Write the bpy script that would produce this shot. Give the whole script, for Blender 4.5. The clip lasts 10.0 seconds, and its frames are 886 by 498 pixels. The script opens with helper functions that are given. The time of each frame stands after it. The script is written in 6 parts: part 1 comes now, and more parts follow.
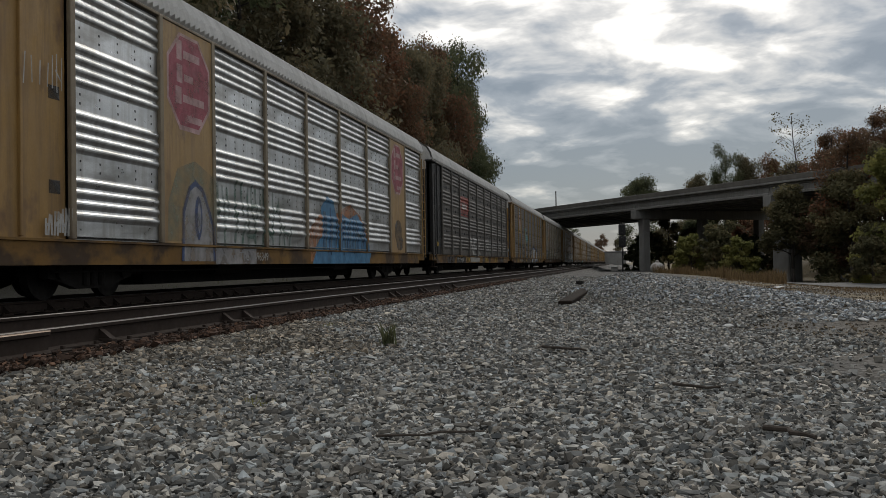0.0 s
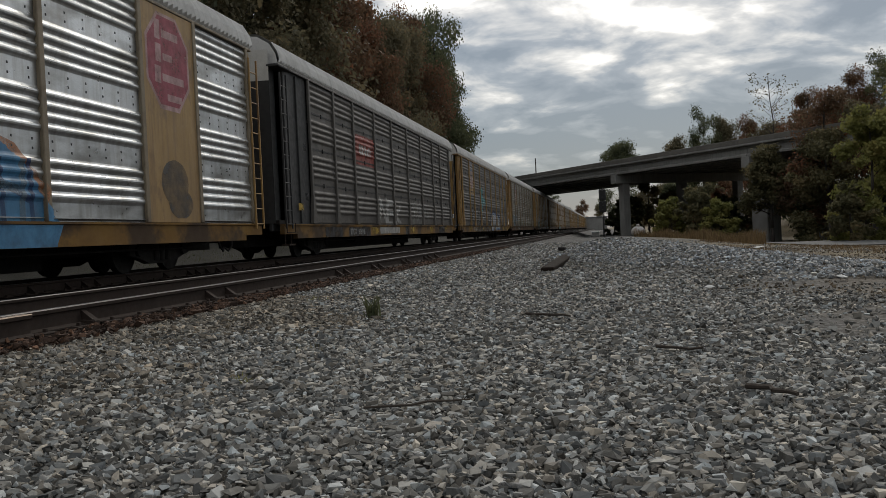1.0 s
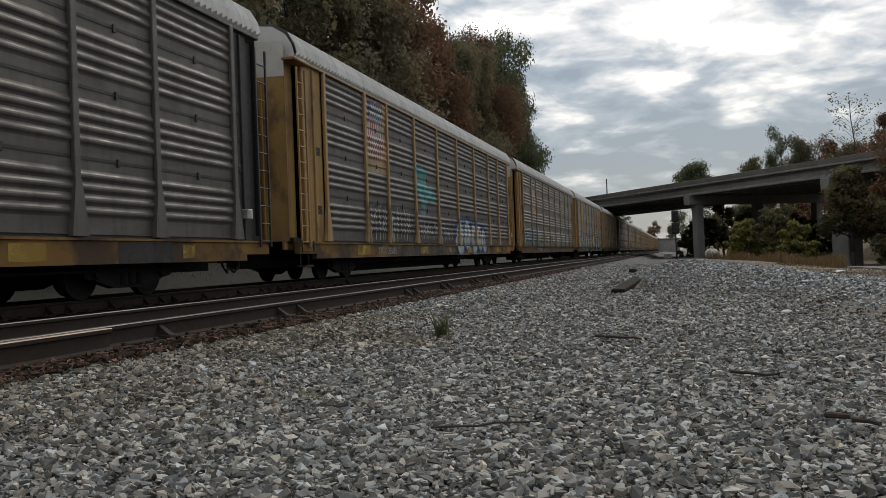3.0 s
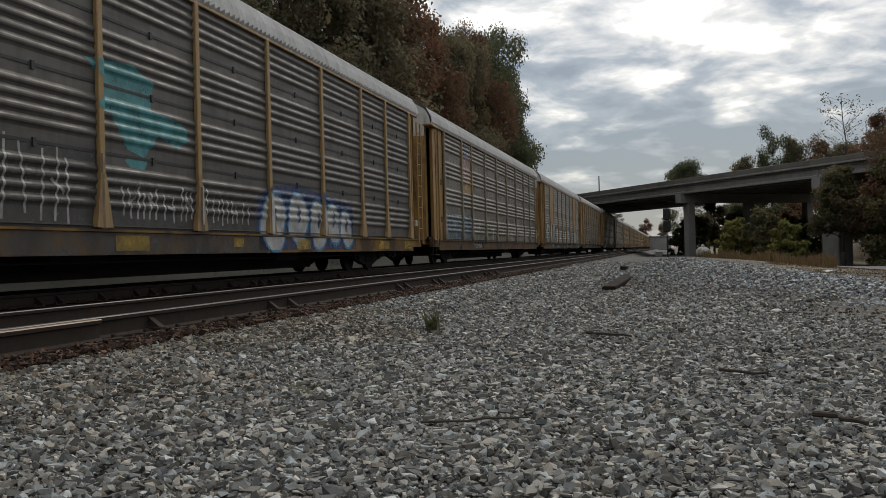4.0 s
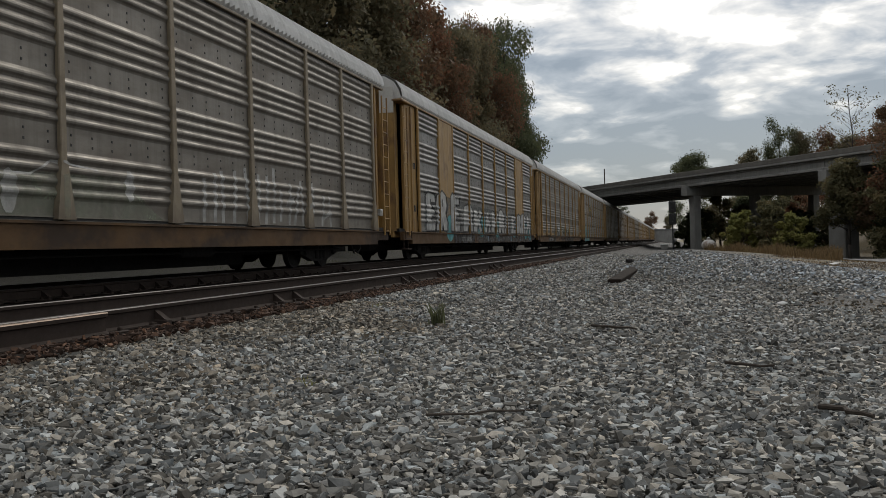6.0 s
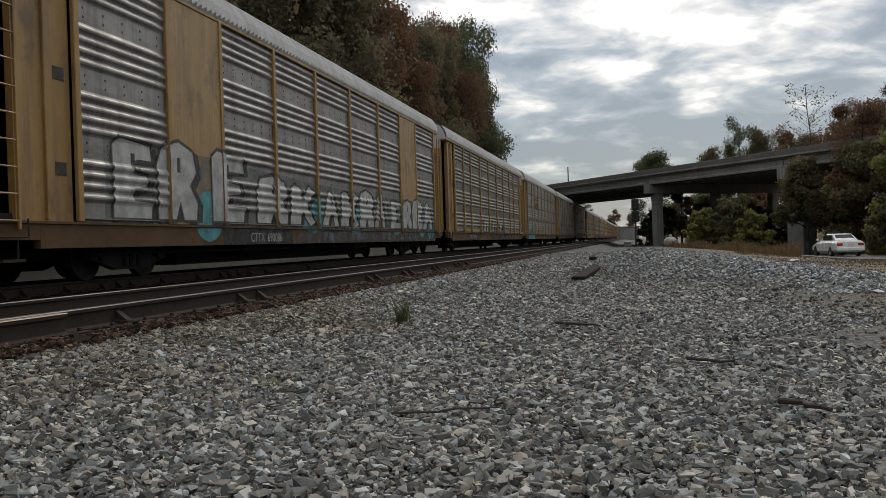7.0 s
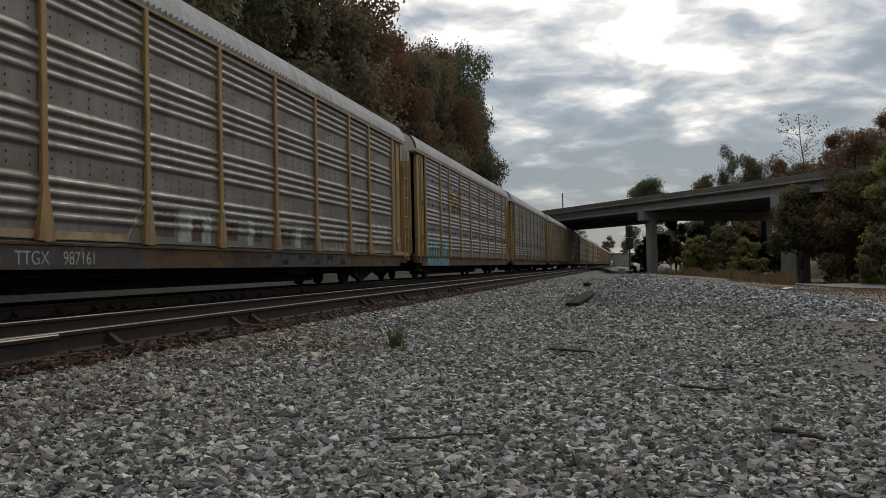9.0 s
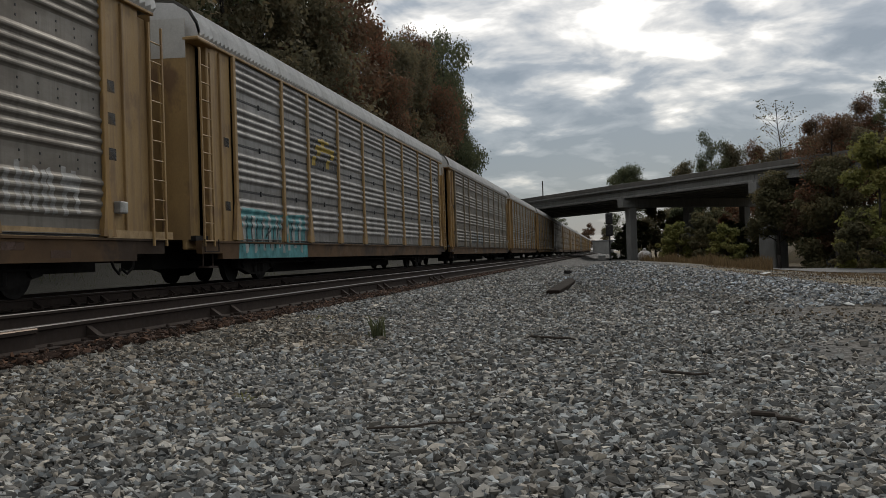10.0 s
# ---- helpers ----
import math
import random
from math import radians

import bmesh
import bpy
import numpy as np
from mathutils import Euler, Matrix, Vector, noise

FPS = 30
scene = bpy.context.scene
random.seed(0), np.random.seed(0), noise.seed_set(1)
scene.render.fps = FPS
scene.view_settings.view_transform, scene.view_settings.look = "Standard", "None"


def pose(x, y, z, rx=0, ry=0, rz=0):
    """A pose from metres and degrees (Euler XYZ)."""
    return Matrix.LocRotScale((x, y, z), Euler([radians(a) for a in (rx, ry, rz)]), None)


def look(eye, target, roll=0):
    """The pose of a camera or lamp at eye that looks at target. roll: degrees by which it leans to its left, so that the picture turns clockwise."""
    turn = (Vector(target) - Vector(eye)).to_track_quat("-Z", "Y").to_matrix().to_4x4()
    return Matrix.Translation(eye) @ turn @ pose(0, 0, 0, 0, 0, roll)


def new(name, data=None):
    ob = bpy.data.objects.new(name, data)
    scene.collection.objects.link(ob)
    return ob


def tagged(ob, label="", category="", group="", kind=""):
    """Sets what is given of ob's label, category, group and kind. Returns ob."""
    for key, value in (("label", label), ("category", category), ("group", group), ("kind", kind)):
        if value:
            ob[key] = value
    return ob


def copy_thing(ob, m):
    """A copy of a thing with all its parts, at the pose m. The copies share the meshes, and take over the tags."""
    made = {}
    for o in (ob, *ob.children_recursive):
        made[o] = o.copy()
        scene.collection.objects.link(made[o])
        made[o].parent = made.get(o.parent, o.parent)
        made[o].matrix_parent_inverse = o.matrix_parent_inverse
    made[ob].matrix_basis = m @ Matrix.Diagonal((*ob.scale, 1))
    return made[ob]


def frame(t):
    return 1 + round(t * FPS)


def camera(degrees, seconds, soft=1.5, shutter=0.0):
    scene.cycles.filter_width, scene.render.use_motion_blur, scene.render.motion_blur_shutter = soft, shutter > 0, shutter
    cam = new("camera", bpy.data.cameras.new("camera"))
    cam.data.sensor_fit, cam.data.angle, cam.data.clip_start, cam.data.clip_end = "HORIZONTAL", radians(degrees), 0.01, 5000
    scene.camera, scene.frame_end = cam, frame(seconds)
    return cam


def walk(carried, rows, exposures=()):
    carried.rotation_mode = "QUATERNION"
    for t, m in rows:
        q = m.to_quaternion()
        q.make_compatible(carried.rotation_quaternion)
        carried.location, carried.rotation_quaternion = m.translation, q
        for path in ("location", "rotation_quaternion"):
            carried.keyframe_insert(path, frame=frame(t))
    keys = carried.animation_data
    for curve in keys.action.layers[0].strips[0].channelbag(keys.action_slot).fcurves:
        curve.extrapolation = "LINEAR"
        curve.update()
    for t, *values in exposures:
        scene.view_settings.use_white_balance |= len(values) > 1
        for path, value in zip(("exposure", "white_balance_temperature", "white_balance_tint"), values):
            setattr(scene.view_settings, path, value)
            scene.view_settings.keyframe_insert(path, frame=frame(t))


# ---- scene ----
cam = camera(53.0, 10.0, soft=0.85)
EYE = (0.0, 0.0, 0.45)
TURNS = [  # seconds, yaw, pitch, roll
    (0.0, 11.43, 1.03, 0.94), (0.5, 11.10, 0.45, 1.19), (1.0, 10.26, -0.92, 2.73), (1.5, 9.29, -1.41, 3.56), (2.0, 12.32, 0.36, 2.43), (2.5, 14.85, 0.70, 2.46),
    (4.0, 14.18, 0.23, 1.46), (4.5, 14.69, 0.45, 1.23), (5.0, 15.47, 1.15, 1.11), (5.5, 15.58, 0.78, 1.44), (6.0, 14.52, -0.21, 1.52), (7.5, 11.87, -0.34, 1.82),
    (8.0, 12.54, 0.06, 1.68), (8.5, 12.84, 0.42, 1.49), (9.0, 11.88, 1.20, 1.18), (9.5, 10.90, 0.92, 1.45), (10.0, 10.65, 0.46, 1.83)]
EXPOSURE = [(0.0, -0.02), (1.0, 0.05), (1.5, 0.25), (2.1, 0.38), (5.0, 0.18), (6.0, 0.26), (7.5, 0.30), (8.5, 0.24), (9.5, 0.04), (10.0, 0.06)]
walk(cam, [(t, pose(*EYE, 90 + p, r, y)) for t, y, p, r in TURNS], exposures=[(t, e, 6900, 10) for t, e in EXPOSURE])

# ---- light: a heavy, broken overcast with the sun behind it, ahead along the line ----
SUN_AZ, SUN_EL = 10.0, 40.0


def sky():
    world = bpy.data.worlds.new("overcast_sky")
    scene.world = world
    world.use_nodes = True
    nt = world.node_tree
    nt.nodes.clear()
    N, L = nt.nodes.new, nt.links.new
    out, bg = N("ShaderNodeOutputWorld"), N("ShaderNodeBackground")
    nishita = N("ShaderNodeTexSky")
    nishita.sky_type, nishita.sun_disc = "NISHITA", False
    nishita.sun_elevation, nishita.sun_rotation = radians(SUN_EL), radians(SUN_AZ)
    dim = N("ShaderNodeVectorMath")
    dim.operation = "SCALE"
    dim.inputs["Scale"].default_value = 0.022
    L(nishita.outputs[0], dim.inputs[0])
    tc, sep = N("ShaderNodeTexCoord"), N("ShaderNodeSeparateXYZ")
    L(tc.outputs["Generated"], sep.inputs[0])

    def math_node(op, a, b=None, c=None):
        n = N("ShaderNodeMath")
        n.operation = op
        for i, v in enumerate((a, b, c)):
            if v is None:
                continue
            if isinstance(v, (int, float)):
                n.inputs[i].default_value = v
            else:
                L(v, n.inputs[i])
        return n.outputs[0]
    up = math_node("ADD", math_node("MAXIMUM", sep.outputs["Z"], 0.0), 0.24)
    u, v = math_node("DIVIDE", sep.outputs["X"], up), math_node("DIVIDE", sep.outputs["Y"], up)
    flat = N("ShaderNodeCombineXYZ")
    L(u, flat.inputs[0]), L(v, flat.inputs[1])

    def cloud(scale, detail, rough, x, stretch):
        m = N("ShaderNodeMapping")
        m.inputs["Location"].default_value = (x, 1.7 * x, 0)
        m.inputs["Rotation"].default_value = (0, 0, 0.25)
        m.inputs["Scale"].default_value = (1.0, stretch, 1)
        L(flat.outputs[0], m.inputs[0])
        n = N("ShaderNodeTexNoise")
        n.inputs["Scale"].default_value, n.inputs["Detail"].default_value = scale, detail
        n.inputs["Roughness"].default_value, n.inputs["Distortion"].default_value = rough, 0.25
        L(m.outputs[0], n.inputs["Vector"])
        return n.outputs["Fac"]
    big, small = cloud(1.6, 3, 0.5, 5.2, 1.0), cloud(4.4, 5, 0.52, 8.3, 1.1)
    mix = math_node("ADD", math_node("MULTIPLY", big, 0.42), math_node("MULTIPLY", small, 0.58))
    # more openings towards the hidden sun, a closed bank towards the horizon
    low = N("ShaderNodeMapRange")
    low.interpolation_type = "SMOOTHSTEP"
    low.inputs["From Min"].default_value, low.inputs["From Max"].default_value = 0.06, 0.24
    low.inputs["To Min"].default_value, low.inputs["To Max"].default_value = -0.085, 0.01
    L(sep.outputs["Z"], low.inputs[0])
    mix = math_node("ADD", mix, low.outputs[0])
    ramp = N("ShaderNodeValToRGB")
    el = ramp.color_ramp.elements
    el[0].position, el[0].color = 0.40, (0.235, 0.30, 0.385, 1)
    el[1].position, el[1].color = 0.61, (1.85, 1.83, 1.79, 1)
    e = el.new(0.47)
    e.color = (0.40, 0.465, 0.55, 1)
    e = el.new(0.53)
    e.color = (0.86, 0.88, 0.90, 1)
    L(mix, ramp.inputs[0])
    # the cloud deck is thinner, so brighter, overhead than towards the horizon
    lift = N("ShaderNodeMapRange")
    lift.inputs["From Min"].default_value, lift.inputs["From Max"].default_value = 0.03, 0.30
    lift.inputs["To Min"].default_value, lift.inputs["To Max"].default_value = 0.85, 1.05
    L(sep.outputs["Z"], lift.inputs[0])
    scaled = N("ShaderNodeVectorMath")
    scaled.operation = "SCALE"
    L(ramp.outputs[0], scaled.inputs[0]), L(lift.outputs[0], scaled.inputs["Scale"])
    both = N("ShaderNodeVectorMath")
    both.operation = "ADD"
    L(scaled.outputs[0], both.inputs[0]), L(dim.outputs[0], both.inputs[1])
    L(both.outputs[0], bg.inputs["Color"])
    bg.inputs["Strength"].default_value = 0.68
    L(bg.outputs[0], out.inputs["Surface"])


sky()
sun_data = bpy.data.lights.new("sun", "SUN")
sun_data.energy, sun_data.angle, sun_data.color = 0.9, radians(16), (1.0, 0.97, 0.92)
sun = new("sun", sun_data)
_a, _e = radians(SUN_AZ), radians(SUN_EL)
sun.matrix_world = look((60 * math.sin(_a), 60 * math.cos(_a), 60), (60 * math.sin(_a) - math.sin(_a) * math.cos(_e), 60 * math.cos(_a) - math.cos(_a) * math.cos(_e), 60 - math.sin(_e)))

# ---- materials ----


def material(name, base, alt=None, rough=0.8, metal=0.0, scale=4.0, detail=6, amount=0.5, fine=60.0, bump=0.15, dist=0.01,
             rand=0.0, stretch=(1, 1, 1), stain=None, stain_scale=0.7, stain_lo=0.52, stain_hi=0.66, spec=0.5, island=False, streak=None):
    """A surface with two scales of variation, stains and fine relief, in the object's own metres."""
    m = bpy.data.materials.new(name)
    m.use_nodes = True
    nt = m.node_tree
    N, L = nt.nodes.new, nt.links.new
    b = nt.nodes["Principled BSDF"]
    tc, mp = N("ShaderNodeTexCoord"), N("ShaderNodeMapping")
    mp.inputs["Scale"].default_value = stretch
    L(tc.outputs["Object"], mp.inputs[0])

    def tex(s, d=6, off=0.0):
        n = N("ShaderNodeTexNoise")
        n.inputs["Scale"].default_value, n.inputs["Detail"].default_value = s, d
        n.inputs["Roughness"].default_value = 0.6
        if off:
            a = N("ShaderNodeVectorMath")
            a.inputs[1].default_value = (off, off, off)
            L(mp.outputs[0], a.inputs[0]), L(a.outputs[0], n.inputs["Vector"])
        else:
            L(mp.outputs[0], n.inputs["Vector"])
        return n.outputs["Fac"]

    def mixc(f, a, c):
        n = N("ShaderNodeMix")
        n.data_type = "RGBA"
        for sock, v in ((n.inputs[0], f), (n.inputs[6], a), (n.inputs[7], c)):
            if isinstance(v, bpy.types.NodeSocket):
                L(v, sock)
            elif isinstance(v, tuple):
                sock.default_value = (*v[:3], 1)
            else:
                sock.default_value = v
        return n.outputs[2]

    def rng(v, lo, hi, a=0.0, c=1.0):
        n = N("ShaderNodeMapRange")
        n.inputs["From Min"].default_value, n.inputs["From Max"].default_value = lo, hi
        n.inputs["To Min"].default_value, n.inputs["To Max"].default_value = a, c
        L(v, n.inputs[0])
        return n.outputs[0]
    alt = alt or tuple(0.6 * v for v in base)
    col = mixc(rng(tex(scale, detail), 0.5 - 0.5 * amount * 0.6, 0.5 + 0.3), base, alt)
    grain = tex(fine, 3, 5.0)
    col = mixc(rng(grain, 0.35, 0.75, 0.0, 0.35), col, tuple(0.55 * v for v in base))
    if stain:
        col = mixc(rng(tex(stain_scale, 5, 11.0), stain_lo, stain_hi, 0, 0.85), col, stain)
    if streak:      # grime run down with the rain
        m2, n2 = N("ShaderNodeMapping"), N("ShaderNodeTexNoise")
        m2.inputs["Scale"].default_value = (1.0, 5.0, 0.35)
        L(tc.outputs["Object"], m2.inputs[0]), L(m2.outputs[0], n2.inputs["Vector"])
        n2.inputs["Scale"].default_value, n2.inputs["Detail"].default_value, n2.inputs["Roughness"].default_value = 1.1, 6, 0.65
        col = mixc(rng(n2.outputs["Fac"], 0.46, 0.72, 0, 0.75), col, streak)
    if rand or island:
        if island:
            r = N("ShaderNodeNewGeometry").outputs["Random Per Island"]
        else:
            r = N("ShaderNodeObjectInfo").outputs["Random"]
        hsv = N("ShaderNodeHueSaturation")
        if island:      # most stones dull, a few fresh and pale
            pw = N("ShaderNodeMath")
            pw.operation, pw.inputs[1].default_value = "POWER", 2.2
            L(r, pw.inputs[0])
            L(rng(pw.outputs[0], 0, 1, 1 - rand * 0.75, 1 + rand * 1.75), hsv.inputs["Value"])
        else:
            L(rng(r, 0, 1, 1 - rand, 1 + rand), hsv.inputs["Value"])
        L(col, hsv.inputs["Color"])
        col = hsv.outputs[0]
        if island:      # some stones bluish, some tan
            frac, mul, tint = N("ShaderNodeMath"), N("ShaderNodeMath"), N("ShaderNodeMix")
            mul.operation, mul.inputs[1].default_value, frac.operation = "MULTIPLY", 7.31, "FRACT"
            L(r, mul.inputs[0]), L(mul.outputs[0], frac.inputs[0])
            tint.data_type, tint.blend_type = "RGBA", "MULTIPLY"
            tint.inputs[0].default_value = 1.0
            L(col, tint.inputs[6]), L(mixc(frac.outputs[0], (0.88, 0.97, 1.05), (1.10, 1.0, 0.88)), tint.inputs[7])
            col = tint.outputs[2]
    L(col, b.inputs["Base Color"])
    L(rng(tex(scale * 3, 4, 2.0), 0.3, 0.7, max(0.02, rough - 0.12), min(1, rough + 0.12)), b.inputs["Roughness"])
    b.inputs["Metallic"].default_value = metal
    b.inputs["Specular IOR Level"].default_value = spec
    if bump:
        bp = N("ShaderNodeBump")
        bp.inputs["Strength"].default_value, bp.inputs["Distance"].default_value = bump, dist
        L(grain, bp.inputs["Height"]), L(bp.outputs[0], b.inputs["Normal"])
    return m


def glow(name, color, strength):
    m = bpy.data.materials.new(name)
    m.use_nodes = True
    b = m.node_tree.nodes["Principled BSDF"]
    b.inputs["Emission Color"].default_value, b.inputs["Emission Strength"].default_value = (*color, 1), strength
    return m


def paint(name, base, rough=0.55, cover=0.95):
    """Sprayed or stencilled paint; cover is how much of the metal it hides, worn through in patches."""
    m = material(name, base, tuple(0.7 * v for v in base), rough, 0, 3, 4, 0.7, 40, 0.05, 0.003)
    nt = m.node_tree
    N, L = nt.nodes.new, nt.links.new
    tc, tex, rng, thin, both = N("ShaderNodeTexCoord"), N("ShaderNodeTexNoise"), N("ShaderNodeMapRange"), N("ShaderNodeBsdfTransparent"), N("ShaderNodeMixShader")
    tex.inputs["Scale"].default_value, tex.inputs["Detail"].default_value, tex.inputs["Roughness"].default_value = 2.6, 6, 0.62
    L(tc.outputs["Object"], tex.inputs["Vector"]), L(tex.outputs["Fac"], rng.inputs[0])
    rng.inputs["From Min"].default_value, rng.inputs["From Max"].default_value = 0.36, 0.62
    rng.inputs["To Min"].default_value, rng.inputs["To Max"].default_value = min(1.0, cover + 0.12), max(0.0, cover - 0.35)
    L(rng.outputs[0], both.inputs[0]), L(thin.outputs[0], both.inputs[1]), L(nt.nodes["Principled BSDF"].outputs[0], both.inputs[2])
    L(both.outputs[0], nt.nodes["Material Output"].inputs["Surface"])
    return m


STEEL_LIGHT = material("galvanised_steel", (0.70, 0.72, 0.73), (0.48, 0.50, 0.51), 0.38, 0.82, 1.6, 6, 0.9, 30, 0.06, 0.003, stain=(0.24, 0.235, 0.22), stain_scale=0.9, stain_lo=0.5, stretch=(1, 0.6, 1.6), streak=(0.32, 0.31, 0.29))
STEEL_GREY = material("weathered_galvanised_steel", (0.32, 0.31, 0.295), (0.18, 0.175, 0.165), 0.5, 0.55, 1.6, 6, 0.9, 30, 0.08, 0.003, stain=(0.115, 0.11, 0.105), stain_scale=1.1, stain_lo=0.49, stretch=(1, 0.6, 1.5), streak=(0.11, 0.10, 0.09))
STEEL_DARK = material("soot_dark_steel", (0.125, 0.115, 0.103), (0.062, 0.057, 0.051), 0.58, 0.35, 1.6, 6, 0.9, 30, 0.08, 0.003, stain=(0.065, 0.06, 0.056), stain_scale=0.9, stain_lo=0.5, stretch=(1, 0.5, 1.6), streak=(0.05, 0.046, 0.042))
STEEL_BROWN = material("brown_dusted_steel", (0.235, 0.215, 0.185), (0.135, 0.122, 0.104), 0.54, 0.4, 1.6, 6, 0.9, 30, 0.08, 0.003, stain=(0.12, 0.10, 0.08), stain_scale=0.9, stain_lo=0.5, stretch=(1, 0.5, 1.6), streak=(0.10, 0.088, 0.072))
POST_DULL = material("dull_grey_tan_paint", (0.235, 0.19, 0.125), (0.15, 0.12, 0.085), 0.65, 0, 1.5, 6, 0.8, 30, 0.06, 0.002, stain=(0.10, 0.075, 0.05), stain_scale=1.2, streak=(0.09, 0.07, 0.05))
YELLOW = material("faded_yellow_paint", (0.33, 0.195, 0.056), (0.21, 0.12, 0.04), 0.6, 0, 1.5, 6, 0.9, 30, 0.08, 0.003, stain=(0.11, 0.058, 0.03), stain_scale=1.6, stain_lo=0.54, stretch=(1, 1, 0.6), streak=(0.12, 0.07, 0.035))
TAN = material("faded_tan_paint", (0.35, 0.225, 0.09), (0.235, 0.145, 0.058), 0.6, 0, 1.5, 6, 0.9, 30, 0.08, 0.003, stain=(0.14, 0.08, 0.042), stain_scale=1.5, stain_lo=0.55, stretch=(1, 1, 0.6), streak=(0.15, 0.09, 0.045))
SILL_RUST = material("rusty_yellow_sill", (0.22, 0.125, 0.032), (0.10, 0.052, 0.022), 0.75, 0, 1.4, 6, 1.0, 30, 0.1, 0.003, stain=(0.035, 0.024, 0.018), stain_scale=1.1, stain_lo=0.47, stain_hi=0.58, stretch=(1, 0.7, 1), spec=0.2)
SILL_BROWN = material("brown_rust_sill", (0.115, 0.066, 0.030), (0.055, 0.033, 0.02), 0.78, 0, 1.4, 6, 1.0, 30, 0.1, 0.003, stain=(0.03, 0.021, 0.016), stain_scale=1.0, stain_lo=0.48, stain_hi=0.6, stretch=(1, 0.7, 1), spec=0.2)
BLACK = material("sooty_black_paint", (0.022, 0.022, 0.023), (0.012, 0.012, 0.012), 0.65, 0, 2, 5, 0.7, 30, 0.1, 0.003)
UNDER = material("greasy_underframe", (0.020, 0.018, 0.017), (0.011, 0.010, 0.009), 0.8, 0, 3, 5, 0.7, 30, 0.2, 0.004, spec=0.2)
ROOF = material("pale_roof_sheet", (0.56, 0.555, 0.54), (0.40, 0.395, 0.38), 0.5, 0.2, 1.2, 5, 0.8, 25, 0.05, 0.002, streak=(0.28, 0.27, 0.255))
DOOR_WHITE = material("dirty_white_door_paint", (0.50, 0.49, 0.46), (0.36, 0.35, 0.33), 0.6, 0, 1.5, 5, 0.8, 30, 0.06, 0.002, streak=(0.2, 0.17, 0.13))
RAIL_TOP = material("polished_rail_head", (0.125, 0.118, 0.115), (0.065, 0.06, 0.057), 0.46, 0.9, 3, 5, 0.8, 40, 0.03, 0.001, stretch=(1, 0.05, 1))
RAIL_RUST = material("rail_rust", (0.040, 0.029, 0.024), (0.024, 0.018, 0.015), 0.85, 0.0, 6, 5, 0.7, 60, 0.2, 0.002, spec=0.15)
RAIL_BROWN = material("brown_rusted_head", (0.30, 0.22, 0.165), (0.20, 0.14, 0.10), 0.5, 0.4, 5, 5, 0.7, 60, 0.1, 0.001, stretch=(1, 0.1, 1))
TIE = material("creosote_timber", (0.026, 0.019, 0.015), (0.014, 0.011, 0.009), 0.85, 0, 3, 6, 0.8, 30, 0.5, 0.006, rand=0.25, stretch=(0.3, 3, 3), spec=0.08)
STONE = material("ballast_stone", (0.255, 0.25, 0.235), (0.13, 0.128, 0.12), 0.8, 0, 20, 5, 0.7, 90, 0.4, 0.004, rand=0.85, island=True)
STONE_BLUE = material("fresh_bluish_stone", (0.31, 0.325, 0.335), (0.165, 0.173, 0.18), 0.75, 0, 20, 5, 0.7, 90, 0.3, 0.003, rand=0.7, island=True)
STONE_DUSTY = material("dusty_brown_stone", (0.215, 0.192, 0.16), (0.11, 0.096, 0.078), 0.85, 0, 20, 5, 0.7, 90, 0.4, 0.004, rand=0.85, island=True)
STONE_RUST = material("rust_dusted_stone", (0.080, 0.047, 0.033), (0.034, 0.022, 0.017), 0.88, 0, 20, 5, 0.7, 90, 0.3, 0.003, rand=0.75, island=True, spec=0.2)
STONE_EARTH = material("earth_stained_stone", (0.165, 0.138, 0.105), (0.085, 0.07, 0.053), 0.88, 0, 20, 5, 0.7, 90, 0.3, 0.003, rand=0.8, island=True, spec=0.2)
STONE_ONE = material("single_ballast_stone", (0.25, 0.247, 0.235), (0.15, 0.147, 0.14), 0.8, 0, 20, 5, 0.7, 90, 0.3, 0.003, rand=0.65)
CONCRETE = material("weathered_concrete", (0.245, 0.245, 0.235), (0.17, 0.168, 0.162), 0.85, 0, 0.7, 6, 0.8, 12, 0.15, 0.01, stain=(0.17, 0.165, 0.155), stain_scale=0.35, stain_lo=0.55, streak=(0.13, 0.125, 0.115))
PARAPET = material("stained_parapet_concrete", (0.15, 0.14, 0.125), (0.10, 0.094, 0.085), 0.88, 0, 0.7, 6, 0.8, 12, 0.15, 0.01, streak=(0.08, 0.075, 0.068))
GIRDER = material("dark_girder_paint", (0.16, 0.165, 0.17), (0.10, 0.10, 0.105), 0.7, 0, 0.6, 5, 0.8, 12, 0.1, 0.01)

# ---- building helpers ----


def mesh_of(name, verts, faces, mats, index=None, smooth=False):
    me = bpy.data.meshes.new(name)
    me.from_pydata([tuple(v) for v in verts], [], faces)
    for m in mats:
        me.materials.append(m)
    if index is not None:
        me.polygons.foreach_set("material_index", np.asarray(index, dtype=np.int32))
    if smooth:
        me.polygons.foreach_set("use_smooth", np.ones(len(me.polygons), dtype=bool))
    me.update()
    return me


